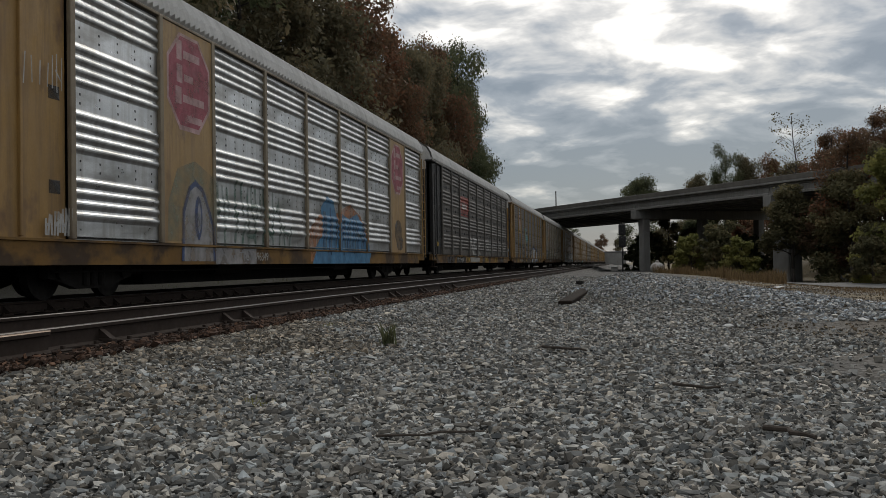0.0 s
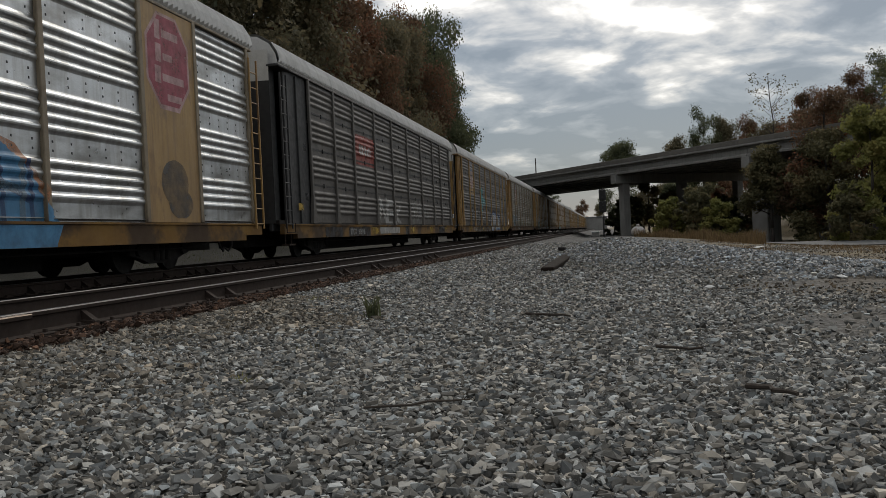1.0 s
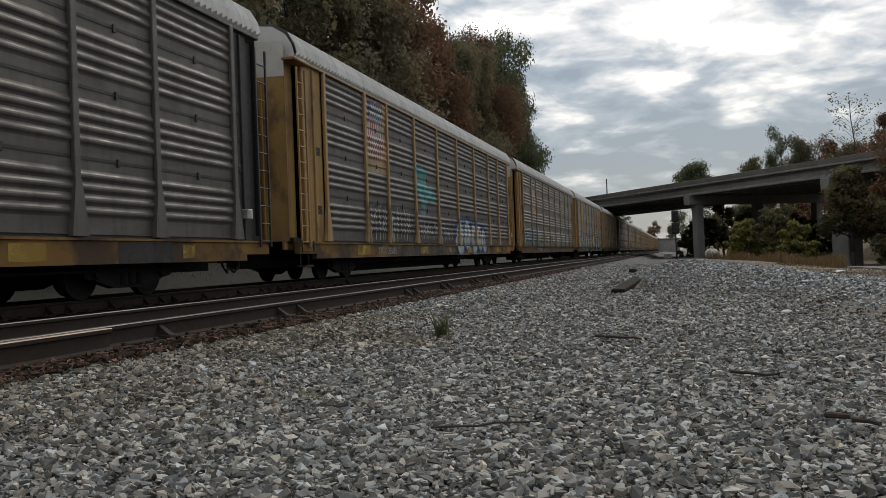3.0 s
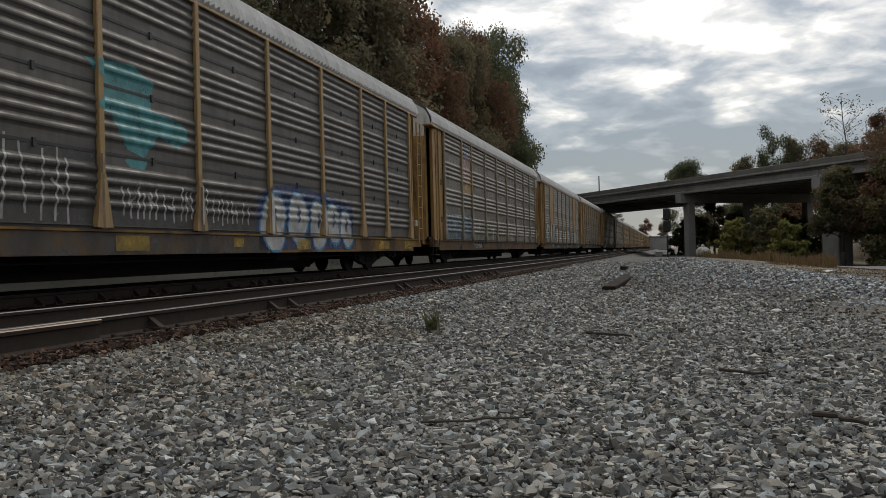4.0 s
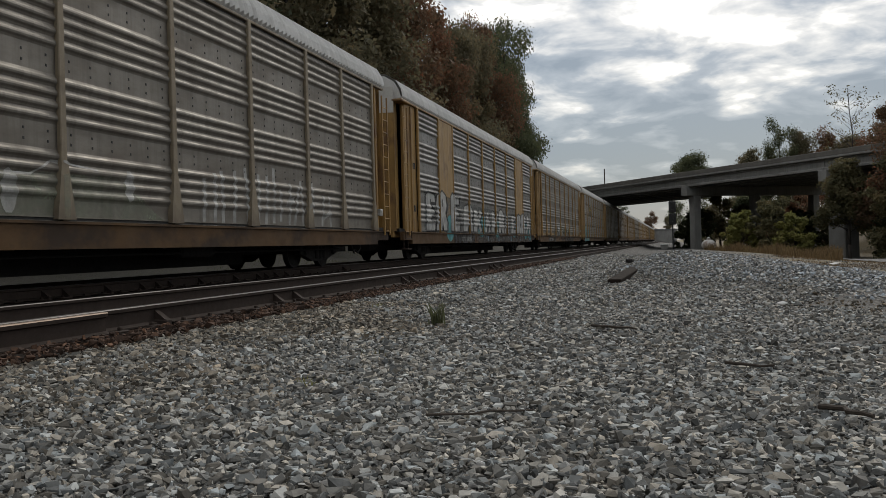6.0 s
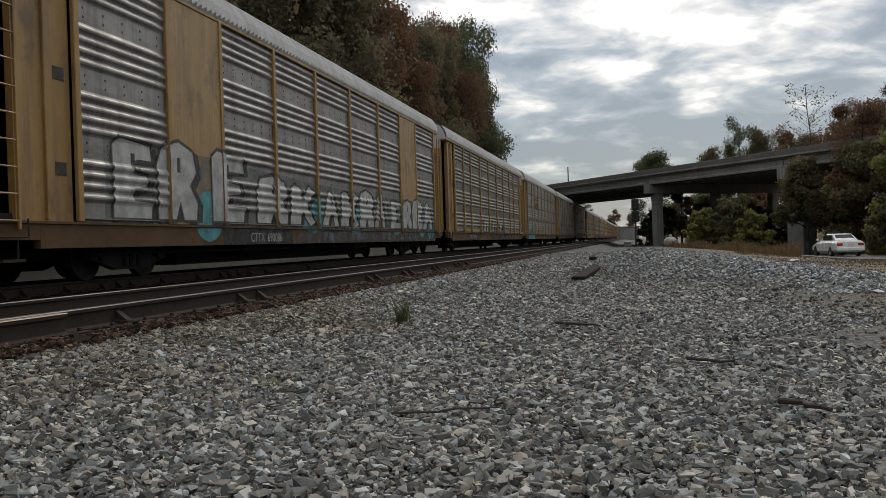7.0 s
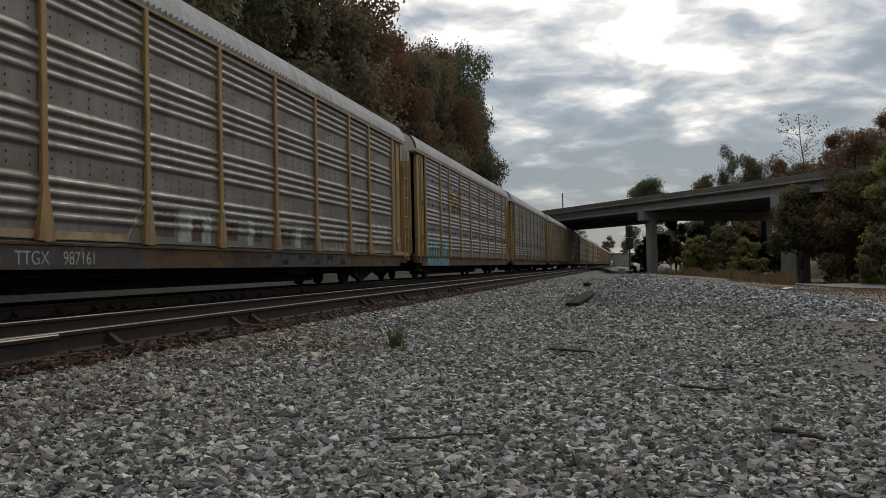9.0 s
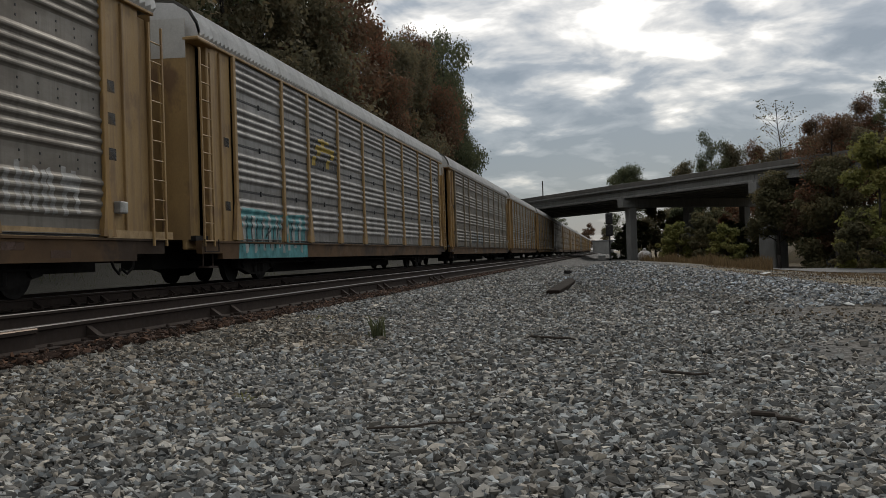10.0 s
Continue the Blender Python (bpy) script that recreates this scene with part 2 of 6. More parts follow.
class Build:
    """Gathers vertices and faces of one part."""

    def __init__(self):
        self.v, self.f, self.i = [], [], []

    def add(self, verts, faces, mat=0):
        n = len(self.v)
        self.v += [tuple(p) for p in verts]
        self.f += [tuple(n + k for k in f) for f in faces]
        self.i += [mat] * len(faces)
        return self

    def box(self, x0, x1, y0, y1, z0, z1, mat=0, bevel=0.0):
        if bevel:
            b = min(bevel, 0.45 * min(x1 - x0, y1 - y0, z1 - z0))
            vs, idx = [], {}
            for cx in (0, 1):
                for cy in (0, 1):
                    for cz in (0, 1):
                        for ax in range(3):
                            p = [(x0, x1)[cx], (y0, y1)[cy], (z0, z1)[cz]]
                            for k in range(3):
                                if k != ax:
                                    p[k] += b if (cx, cy, cz)[k] == 0 else -b
                            idx[cx, cy, cz, ax] = len(vs)
                            vs.append(p)
            fs = []
            for ax in range(3):
                o = [k for k in range(3) if k != ax]
                for side in (0, 1):
                    ring = []
                    for a, c in ((0, 0), (1, 0), (1, 1), (0, 1)):
                        k = [0, 0, 0]
                        k[ax], k[o[0]], k[o[1]] = side, a, c
                        ring.append(idx[(*k, ax)])
                    flip = (side == 1) != (ax == 1)
                    fs.append(tuple(ring if flip else ring[::-1]))
            for ax in range(3):
                o = [k for k in range(3) if k != ax]
                for a in (0, 1):
                    for c in (0, 1):
                        k0, k1 = [0, 0, 0], [0, 0, 0]
                        k0[ax], k1[ax] = 0, 1
                        for k in (k0, k1):
                            k[o[0]], k[o[1]] = a, c
                        fs.append((idx[(*k0, o[0])], idx[(*k1, o[0])], idx[(*k1, o[1])], idx[(*k0, o[1])]))
            for cx in (0, 1):
                for cy in (0, 1):
                    for cz in (0, 1):
                        fs.append(tuple(idx[cx, cy, cz, k] for k in range(3)))
            return self.add(vs, fs, mat)
        vs = [(x, y, z) for z in (z0, z1) for x, y in ((x0, y0), (x1, y0), (x1, y1), (x0, y1))]
        return self.add(vs, [(3, 2, 1, 0), (4, 5, 6, 7), (0, 1, 5, 4), (1, 2, 6, 5), (2, 3, 7, 6), (3, 0, 4, 7)], mat)

    def tube(self, a, b, r0, r1=None, n=8, mat=0):
        r1 = r0 if r1 is None else r1
        a, b = Vector(a), Vector(b)
        q = (b - a).to_track_quat("Z", "Y").to_matrix()
        vs = [a + q @ Vector((r0 * math.cos(k * math.tau / n), r0 * math.sin(k * math.tau / n), 0)) for k in range(n)]
        vs += [b + q @ Vector((r1 * math.cos(k * math.tau / n), r1 * math.sin(k * math.tau / n), 0)) for k in range(n)]
        fs = [(k, (k + 1) % n, n + (k + 1) % n, n + k) for k in range(n)] + [tuple(range(n - 1, -1, -1)), tuple(range(n, 2 * n))]
        return self.add(vs, fs, mat)

    def lathe(self, prof, n=20, mat=0, axis="z", at=(0, 0, 0)):
        vs = []
        for r, h in prof:
            for k in range(n):
                c, s = r * math.cos(k * math.tau / n), r * math.sin(k * math.tau / n)
                p = (c, s, h) if axis == "z" else (h, c, s) if axis == "x" else (s, h, c)
                vs.append((p[0] + at[0], p[1] + at[1], p[2] + at[2]))
        fs = [(j * n + k, j * n + (k + 1) % n, (j + 1) * n + (k + 1) % n, (j + 1) * n + k) for j in range(len(prof) - 1) for k in range(n)]
        fs += [tuple(range(n - 1, -1, -1)), tuple((len(prof) - 1) * n + k for k in range(n))]
        return self.add(vs, fs, mat)

    def extrude(self, prof, y0, y1, mat=0, closed=True):
        """A profile of (x, z) points drawn out along y."""
        n = len(prof)
        vs = [(x, y0, z) for x, z in prof] + [(x, y1, z) for x, z in prof]
        fs = [(k, (k + 1) % n, n + (k + 1) % n, n + k) for k in range(n if closed else n - 1)]
        if closed:
            fs += [tuple(range(n - 1, -1, -1)), tuple(range(n, 2 * n))]
        return self.add(vs, fs, mat)

    def weld(self, grid=0.004):
        """Joins vertices that fall on one another."""
        seen, to, keep = {}, [], []
        for p in self.v:
            key = tuple(round(c / grid) for c in p)
            if key not in seen:
                seen[key] = len(keep)
                keep.append(p)
            to.append(seen[key])
        out = Build()
        out.v = keep
        for f, i in zip(self.f, self.i):
            g = list(dict.fromkeys(to[k] for k in f))
            if len(g) > 2:
                out.f.append(tuple(g))
                out.i.append(i)
        return out

    def mesh(self, name, *mats, smooth=False):
        return mesh_of(name, self.v, self.f, mats, self.i, smooth)


def part(name, data, parent, label="", m=None):
    """Links a mesh as one part under a thing or a part."""
    ob = new(name, data)
    ob.parent = parent
    if m is not None:
        ob.matrix_basis = m
    return tagged(ob, label) if label else ob


def thing(name, label, category, group="", data=None, at=None, kind=""):
    ob = new(name, data)
    if at is not None:
        ob.matrix_basis = at
    return tagged(ob, label, category, group, kind)


def ease(a, b, v):
    t = np.clip((v - a) / (b - a), 0, 1)
    return t * t * (3 - 2 * t)


# ---- ground ----
TRACK_NEAR, TRACK_TRAIN = -5.24, -9.75


def ground_z(x, y):
    x, y = np.asarray(x, dtype=float), np.asarray(y, dtype=float)
    z = -0.30 + 0.085 * ease(-2.0, -3.3, x) - 0.012 * ease(-3.7, -4.1, x)
    z = z - (0.9 + 0.7 * ease(60, 90, y)) * ease(1.5, 13, x) * ease(11, 48, y)
    z = z - 0.35 * ease(45, 110, y) * (1 - ease(-2.4, -3.9, x)) * (1 - ease(1.5, 13, x))
    bank = ease(-12.6, -13.6, x)
    z = z + bank * (-0.12 + 3.0 * ease(-15.0, -26, x) + 0.25 * np.sin(0.23 * y) * ease(-14, -18, x))
    z = z + 7.5 * ease(24, 38, x) * ease(62, 95, y)
    # heap of fresh ballast
    u = np.clip(((x - 0.2) * 2.9 + (y - 18.3) * -6.6) / (2.9 ** 2 + 6.6 ** 2), 0, 1)
    d = np.hypot(x - 0.2 - 2.9 * u, y - 18.3 + 6.6 * u)
    wide = 1.25 - 0.35 * u
    z = z + (0.50 - 0.36 * u) * np.exp(-np.power(d / wide, 2.4))
    return z


def ground_mat():
    m = bpy.data.materials.new("gravel_and_dry_grass")
    m.use_nodes = True
    nt = m.node_tree
    N, L = nt.nodes.new, nt.links.new
    b = nt.nodes["Principled BSDF"]
    geo = N("ShaderNodeNewGeometry")
    sep = N("ShaderNodeSeparateXYZ")
    L(geo.outputs["Position"], sep.inputs[0])

    def noise_tex(s, d=6):
        n = N("ShaderNodeTexNoise")
        n.inputs["Scale"].default_value, n.inputs["Detail"].default_value, n.inputs["Roughness"].default_value = s, d, 0.62
        L(geo.outputs["Position"], n.inputs["Vector"])
        return n.outputs["Fac"]

    def rng(v, lo, hi, a=0.0, c=1.0):
        n = N("ShaderNodeMapRange")
        n.interpolation_type = "SMOOTHSTEP"
        for k, val in (("From Min", lo), ("From Max", hi), ("To Min", a), ("To Max", c)):
            n.inputs[k].default_value = val
        L(v, n.inputs[0])
        return n.outputs[0]

    def op(kind, a, c):
        n = N("ShaderNodeMath")
        n.operation = kind
        for k, v in ((0, a), (1, c)):
            if isinstance(v, (int, float)):
                n.inputs[k].default_value = v
            else:
                L(v, n.inputs[k])
        return n.outputs[0]

    def mixc(f, a, c):
        n = N("ShaderNodeMix")
        n.data_type = "RGBA"
        for sock, v in ((n.inputs[0], f), (n.inputs[6], a), (n.inputs[7], c)):
            if isinstance(v, tuple):
                sock.default_value = (*v, 1)
            elif isinstance(v, (int, float)):
                sock.default_value = v
            else:
                L(v, sock)
        return n.outputs[2]
    vor = N("ShaderNodeTexVoronoi")
    vor.inputs["Scale"].default_value = 19.0
    L(geo.outputs["Position"], vor.inputs["Vector"])
    cell = N("ShaderNodeSeparateColor")
    L(vor.outputs["Color"], cell.inputs[0])
    stones = mixc(cell.outputs[0], (0.035, 0.033, 0.03), (0.17, 0.165, 0.155))
    # shade in the gaps between stones is put into the colour
    stones = mixc(rng(vor.outputs["Distance"], 0.35, 0.65), stones, (0.03, 0.028, 0.026))
    dirt = mixc(noise_tex(1.4), (0.125, 0.107, 0.085), (0.075, 0.062, 0.047))
    grass = mixc(noise_tex(0.9), (0.10, 0.085, 0.04), (0.155, 0.11, 0.06))
    wobble = op("MULTIPLY", op("SUBTRACT", noise_tex(0.35), 0.5), 6.0)
    x, y = op("ADD", sep.outputs["X"], wobble), op("ADD", sep.outputs["Y"], op("MULTIPLY", wobble, 1.2))
    # fines and dirt show between the stones to the right and further off
    col = mixc(op("MULTIPLY", rng(op("SUBTRACT", x, op("MULTIPLY", sep.outputs["Y"], 0.06)), 0.2, 2.2), rng(noise_tex(0.8), 0.36, 0.52)), stones, dirt)
    right = rng(x, 2.2, 4.5)
    patches = rng(noise_tex(0.28), 0.42, 0.52)
    col = mixc(op("MULTIPLY", op("MULTIPLY", right, rng(y, 12, 17)), patches), col, grass)
    col = mixc(op("MULTIPLY", rng(x, 4.0, 7.0), rng(y, 46, 54)), col, grass)
    # soil and weeds left of the tracks, near black: shade put into their colour
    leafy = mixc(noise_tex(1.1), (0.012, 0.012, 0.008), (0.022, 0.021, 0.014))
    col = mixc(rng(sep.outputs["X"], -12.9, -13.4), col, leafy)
    # iron-brown dust along the rails
    rust = op("MULTIPLY", rng(x, -3.1, -4.0), rng(sep.outputs["X"], -12.8, -12.0))
    col = mixc(op("MULTIPLY", rust, 0.9), col, (0.030, 0.022, 0.018))
    L(col, b.inputs["Base Color"])
    b.inputs["Roughness"].default_value = 0.88
    bump = N("ShaderNodeBump")
    bump.inputs["Strength"].default_value, bump.inputs["Distance"].default_value = 0.8, 0.03
    L(op("SUBTRACT", noise_tex(9, 4), vor.outputs["Distance"]), bump.inputs["Height"])
    L(bump.outputs[0], b.inputs["Normal"])
    return m


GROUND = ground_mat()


def build_ground():
    xs = np.unique(np.concatenate([np.linspace(-1500, -40, 12), np.arange(-40, -14, 2.0), np.arange(-14, -3, 0.35), np.arange(-3, 8, 0.3), np.arange(8, 40, 1.6), np.linspace(40, 1500, 12)]))
    ys = np.unique(np.concatenate([np.linspace(-1500, -20, 8), np.arange(-20, 2, 1.5), np.arange(2, 26, 0.35), np.arange(26, 60, 1.0), np.arange(60, 160, 3.0), np.linspace(160, 3000, 16)]))
    X, Y = np.meshgrid(xs, ys)
    Z = ground_z(X, Y)
    near = (np.abs(X) < 14) & (Y > 0) & (Y < 45)
    Z = Z + np.where(near, 0.018 * np.sin(3.1 * X + 1.7 * np.sin(1.3 * Y)) * np.cos(2.3 * Y + np.sin(2.1 * X)), 0)
    nx, ny = len(xs), len(ys)
    verts = np.stack([X, Y, Z], -1).reshape(-1, 3)
    k = (np.arange(ny - 1)[:, None] * nx + np.arange(nx - 1)[None]).ravel()
    faces = np.stack([k, k + 1, k + 1 + nx, k + nx], -1).tolist()
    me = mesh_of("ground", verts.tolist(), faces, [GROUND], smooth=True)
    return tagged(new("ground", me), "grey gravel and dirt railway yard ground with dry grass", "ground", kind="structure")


build_ground()

# ---- tracks ----
RAIL_PROF = [(-0.07, -0.18), (0.07, -0.18), (0.07, -0.168), (0.012, -0.15), (0.009, -0.045), (0.034, -0.035), (0.036, -0.008), (0.031, -0.001), (-0.030, -0.001), (-0.036, -0.010), (-0.034, -0.035), (-0.009, -0.045), (-0.012, -0.15), (-0.07, -0.168)]


def rail_mesh(y0, y1, top=None):
    b = Build()
    b.extrude(RAIL_PROF, y0, y1)
    b.i = [1 if k in (6, 7) else 0 for k in range(len(b.f))]
    return b.mesh("rail", RAIL_RUST, top or RAIL_TOP)


def build_track(xc, name, label, y0, y1, near0, near1):
    t = thing(name, label, "railway track", at=pose(xc, 0, 0), kind="structure")
    for sx in (-0.75, 0.75):
        part("rail", rail_mesh(y0, y1), t, "rail with rusty web and bright worn head", pose(sx, 0, 0))
    rnd = random.Random(int(-xc * 10))
    tie = [Build().box(-1.3, 1.3, -0.115, 0.115, -0.36, -0.185, bevel=0.012).mesh("tie", TIE) for _ in range(1)][0]
    plate = Build().box(-0.17, 0.17, -0.09, 0.09, -0.185, -0.172, bevel=0.004).mesh("tie_plate", RAIL_RUST)
    spike = Build().box(-0.016, 0.016, -0.016, 0.016, -0.18, -0.145, bevel=0.004).mesh("spike", RAIL_RUST)
    anchor = Build().box(-0.11, 0.15, -0.045, 0.045, -0.20, -0.135, bevel=0.012).add([(0.012, -0.03, -0.05), (0.012, 0.03, -0.05), (0.13, 0.04, -0.135), (0.13, -0.04, -0.135), (0.012, -0.03, -0.14), (0.012, 0.03, -0.14)], [(0, 1, 2, 3), (0, 3, 4), (1, 5, 2)]).mesh("rail_anchor", RAIL_RUST)
    rest = Build()
    y = y0 + 0.2
    while y < y1:
        dx, turn = rnd.uniform(-0.06, 0.06), rnd.uniform(-1.2, 1.2)
        if near0 < y < near1:
            part("tie", tie, t, m=pose(dx, y, rnd.uniform(-0.004, 0.004), 0, 0, turn))
            if near1 < 70 and y < 34:
                for sx in (-0.75, 0.75):
                    part("tie_plate", plate, t, m=pose(sx, y, 0))
                if y < 24:
                    part("spike", spike, t, m=pose(0.75 + 0.095, y + rnd.uniform(-0.05, 0.05), 0))
                    if rnd.random() < 0.5:
                        part("rail_anchor", anchor, t, m=pose(0.75, y + rnd.uniform(0.05, 0.2), 0, 0, 0, rnd.uniform(-6, 6)))
        else:
            rest.box(-1.3 + dx, 1.3 + dx, y - 0.115, y + 0.115, -0.36, -0.185)
        y += 0.495
    tagged(part("more_ties", rest.mesh("more_ties", TIE), t), kind="stuff")
    return t


build_track(TRACK_NEAR, "railway_track", "empty railway track with rusty rails on dark wooden ties", -30, 700, 4, 62)
build_track(TRACK_TRAIN, "railway_track", "railway track under the train on dark wooden ties", -60, 700, 8, 40)
stub = thing("stock_rail", "short brown rusted rail end lying against the track rail", "rail", data=rail_mesh(-12, 6.15, RAIL_BROWN), at=pose(TRACK_NEAR + 0.75 + 0.105, 0, -0.006))

# ---- overpass ----
BRIDGE_A = Vector((2.5, 107.0))
BRIDGE_DIR = Vector((0.558, -0.83)).normalized()


def build_bridge():
    ang = math.degrees(math.atan2(BRIDGE_DIR.y, BRIDGE_DIR.x))
    br = thing("highway_overpass", "weathered concrete highway overpass on square columns across the tracks", "bridge", at=pose(BRIDGE_A.x, BRIDGE_A.y, 0, 0, 0, ang), kind="structure")
    # local x runs along the deck towards the camera's right, local y away across it
    W0, W1 = -1.3, 18.5
    spans = [-82, -52, 0, 21.7, 45, 68, 92]
    part("deck", Build().box(-82, 92, W0 - 0.25, W1 + 0.25, 7.50, 7.70, bevel=0.03).mesh("deck", CONCRETE), br, "concrete deck slab")
    for y in (W0 - 0.22, W1 - 0.02):
        part("parapet", Build().box(-82, 92, y, y + 0.24, 7.704, 8.20, bevel=0.03).mesh("parapet", PARAPET), br, "low stained concrete parapet")
    for a, c in zip(spans, spans[1:]):
        for k in range(8):
            y = W0 + 0.1 + k * (W1 - W0 - 0.7) / 7
            g = Build().extrude([(-0.06, 6.50), (0.46, 6.50), (0.46, 6.66), (0.32, 6.78), (0.32, 7.26), (0.46, 7.36), (0.46, 7.496), (-0.06, 7.496), (-0.06, 7.36), (0.08, 7.26), (0.08, 6.78), (-0.06, 6.66)], 0, c - a - 0.08)
            part("girder", g.mesh("girder", CONCRETE), br, m=pose(a + 0.04, y, 0, 0, 0, -90) @ pose(-0.46, 0, 0))
    for x in spans[1:-1]:
        part("bent_cap", Build().box(x - 0.55, x + 0.55, W0 - 0.1, W1 + 0.1, 5.45, 6.496, bevel=0.03).mesh("bent_cap", CONCRETE), br, "concrete bent cap")
        for y in (W0 + 0.9, 8.0, W1 - 1.8):
            part("column", Build().box(x - 0.48, x + 0.48, y, y + 0.96, -3.5, 5.446, bevel=0.06).mesh("column", CONCRETE), br, "square concrete column")
    # broad streaked foot of the pier beside the road
    part("pier_foot", Build().box(22.0, 23.6, -0.7, 1.0, -3.5, 2.5, bevel=0.08).mesh("pier_foot", CONCRETE), br, "pale streaked concrete pier foot")
    return br


build_bridge()

# ---- autorack wagons ----
CAR_L, PITCH = 27.3, 28.6
SIDE = 1.59                       # half width over the side panels
Z_SILL0, Z_SILL1, Z_EAVE = 0.54, 0.93, 5.10


RIB_ROWS, RIB_W = (1.22, 2.255, 3.29, 4.325), 0.1725       # feet of the four bands of ribs, and one rib's height


def ribs(depth):
    """(z, depth) points of a side sheet: four bands of four rounded ribs with flat bands between."""
    pts = [(Z_SILL1 + 0.001, 0.0)]
    for z in RIB_ROWS:
        pts.append((z, 0.0))
        for k in range(4):
            for f, d in ((0.18, 0.30), (0.34, 0.85), (0.5, 1.0), (0.66, 0.85), (0.82, 0.30), (1.0, 0.0)):
                pts.append((z + (k + f) * RIB_W, d * depth))
    return pts + [(Z_EAVE - 0.06, 0.0)]


SHEETS = {"banded": ribs(0.040), "dense": ribs(0.034)}


def sheet_mesh(kind, width, mat):
    b = Build()
    pts = SHEETS[kind]
    n = len(pts)
    vs = [(d, y, z) for y in (0.0, width) for z, d in pts]
    b.add(vs, [(k, n + k, n + k + 1, k + 1) for k in range(n - 1)])
    b.box(-0.02, -0.004, 0, width, Z_SILL1, Z_EAVE - 0.06)
    b.box(-0.002, 0.006, 0.07, width - 0.07, Z_SILL1 + 0.012, Z_SILL1 + 0.045, 1)      # slit above the sill
    b.box(-0.002, 0.030, 0.07, width - 0.07, Z_SILL1 + 0.047, Z_SILL1 + 0.062, 0)
    b.box(-0.002, 0.006, 0.03, width - 0.03, Z_EAVE - 0.092, Z_EAVE - 0.064, 1)
    if kind == "banded":       # rows of small vent holes in the flat bands
        count = max(2, int(width / 0.45))
        for z in RIB_ROWS[1:]:
            for k in range(count):
                y = (k + 0.5) * width / count
                for dz in (-0.245, -0.105):
                    b.box(-0.002, 0.006, y - 0.014, y + 0.014, z + dz - 0.018, z + dz + 0.018, 1)
    else:                      # dark seams with latches
        for z in RIB_ROWS[1:]:
            z -= 0.175
            b.box(-0.003, 0.010, 0.02, width - 0.02, z - 0.024, z + 0.024, 1)
            b.box(0.0, 0.03, width * 0.5 - 0.03, width * 0.5 + 0.03, z - 0.07, z + 0.05, 1)
    return b.mesh("side_panel", mat, BLACK)


def roof_mesh(mat):
    prof = [(SIDE - 0.02, Z_EAVE), (SIDE + 0.01, Z_EAVE + 0.06), (SIDE - 0.04, Z_EAVE + 0.27), (SIDE - 0.20, Z_EAVE + 0.54), (SIDE - 0.52, Z_EAVE + 0.74), (0, Z_EAVE + 0.86)]
    prof = prof + [(-x, z) for x, z in prof[-2::-1]]
    b, n, step = Build(), len(prof), 0.10
    m = int((CAR_L - 0.5) / step)
    vs = []
    for k in range(m + 1):
        o = 0.0 if k % 2 else 0.055
        vs += [(x * (1 + o / 1.6) if z > Z_EAVE + 0.05 else x, 0.25 + k * step, z + (o if z > Z_EAVE + 0.05 else 0)) for x, z in prof]
    fs = [(k * n + j, k * n + j + 1, (k + 1) * n + j + 1, (k + 1) * n + j) for k in range(m) for j in range(n - 1)]
    b.add(vs, fs)
    for y in (0.25, CAR_L - 0.25):
        b.add([(x, y, z) for x, z in prof], [tuple(range(n))])
    return b.mesh("roof", mat)


def truck_meshes():
    """A bogie with its two wheelsets about its own centre at the rail head."""
    frame_b = Build()
    for sx in (-1, 1):
        x0, x1 = (0.95, 1.10) if sx > 0 else (-1.10, -0.95)
        prof = [(-1.18, 0.34), (-1.18, 0.52), (-0.55, 0.66), (0.55, 0.66), (1.18, 0.52), (1.18, 0.34), (0.95, 0.30), (0.42, 0.16), (-0.42, 0.16), (-0.95, 0.30)]
        n = len(prof)
        frame_b.add([(x, y, z) for x in (x0, x1) for y, z in prof], [tuple(range(n)), tuple(range(2 * n - 1, n - 1, -1))] + [(k, n + k, n + (k + 1) % n, (k + 1) % n) for k in range(n)])
        for dy in (-0.22, 0.0, 0.22):
            frame_b.tube((x1 if sx > 0 else x0, dy, 0.22), (x1 if sx > 0 else x0, dy, 0.52), 0.075, n=10)
        for dy in (-0.89, 0.89):
            frame_b.tube((x0 - 0.04, dy, 0.42), (x1 + 0.06, dy, 0.42), 0.11, n=12)
    frame_b.box(-0.98, 0.98, -0.2, 0.2, 0.36, 0.62, bevel=0.03)
    wheel = Build()
    for sx in (-0.75, 0.75):
        s = 1 if sx > 0 else -1
        wheel.lathe([(0.10, sx - 0.06), (0.36, sx - 0.05), (0.42, sx - 0.065), (0.42, sx + 0.03), (0.45 if s < 0 else 0.42, sx + 0.04), (0.42, sx + 0.065), (0.36, sx + 0.05), (0.10, sx + 0.06)], 24, axis="x")
        for k in range(3):
            a = k * math.tau / 3
            wheel.tube((sx + s * 0.055, 0.2 * math.cos(a), 0.2 * math.sin(a)), (sx + s * 0.075, 0.2 * math.cos(a), 0.2 * math.sin(a)), 0.03, n=6)
    wheel.tube((-0.75, 0, 0), (0.75, 0, 0), 0.08, n=10)
    return frame_b.mesh("truck_frame", UNDER), wheel.mesh("wheelset", UNDER)


TRUCK_FRAME, WHEELSET = truck_meshes()


def ladder_mesh(mat, height0, height1, width=0.42):
    b = Build()
    for y in (0, width):
        b.box(-0.02, 0.02, y - 0.025, y + 0.025, height0, height1, bevel=0.006)
    z = height0 + 0.12
    while z < height1:
        b.tube((0, 0, z), (0, width, z), 0.014, n=6)
        z += 0.36
    return b.mesh("ladder", mat)


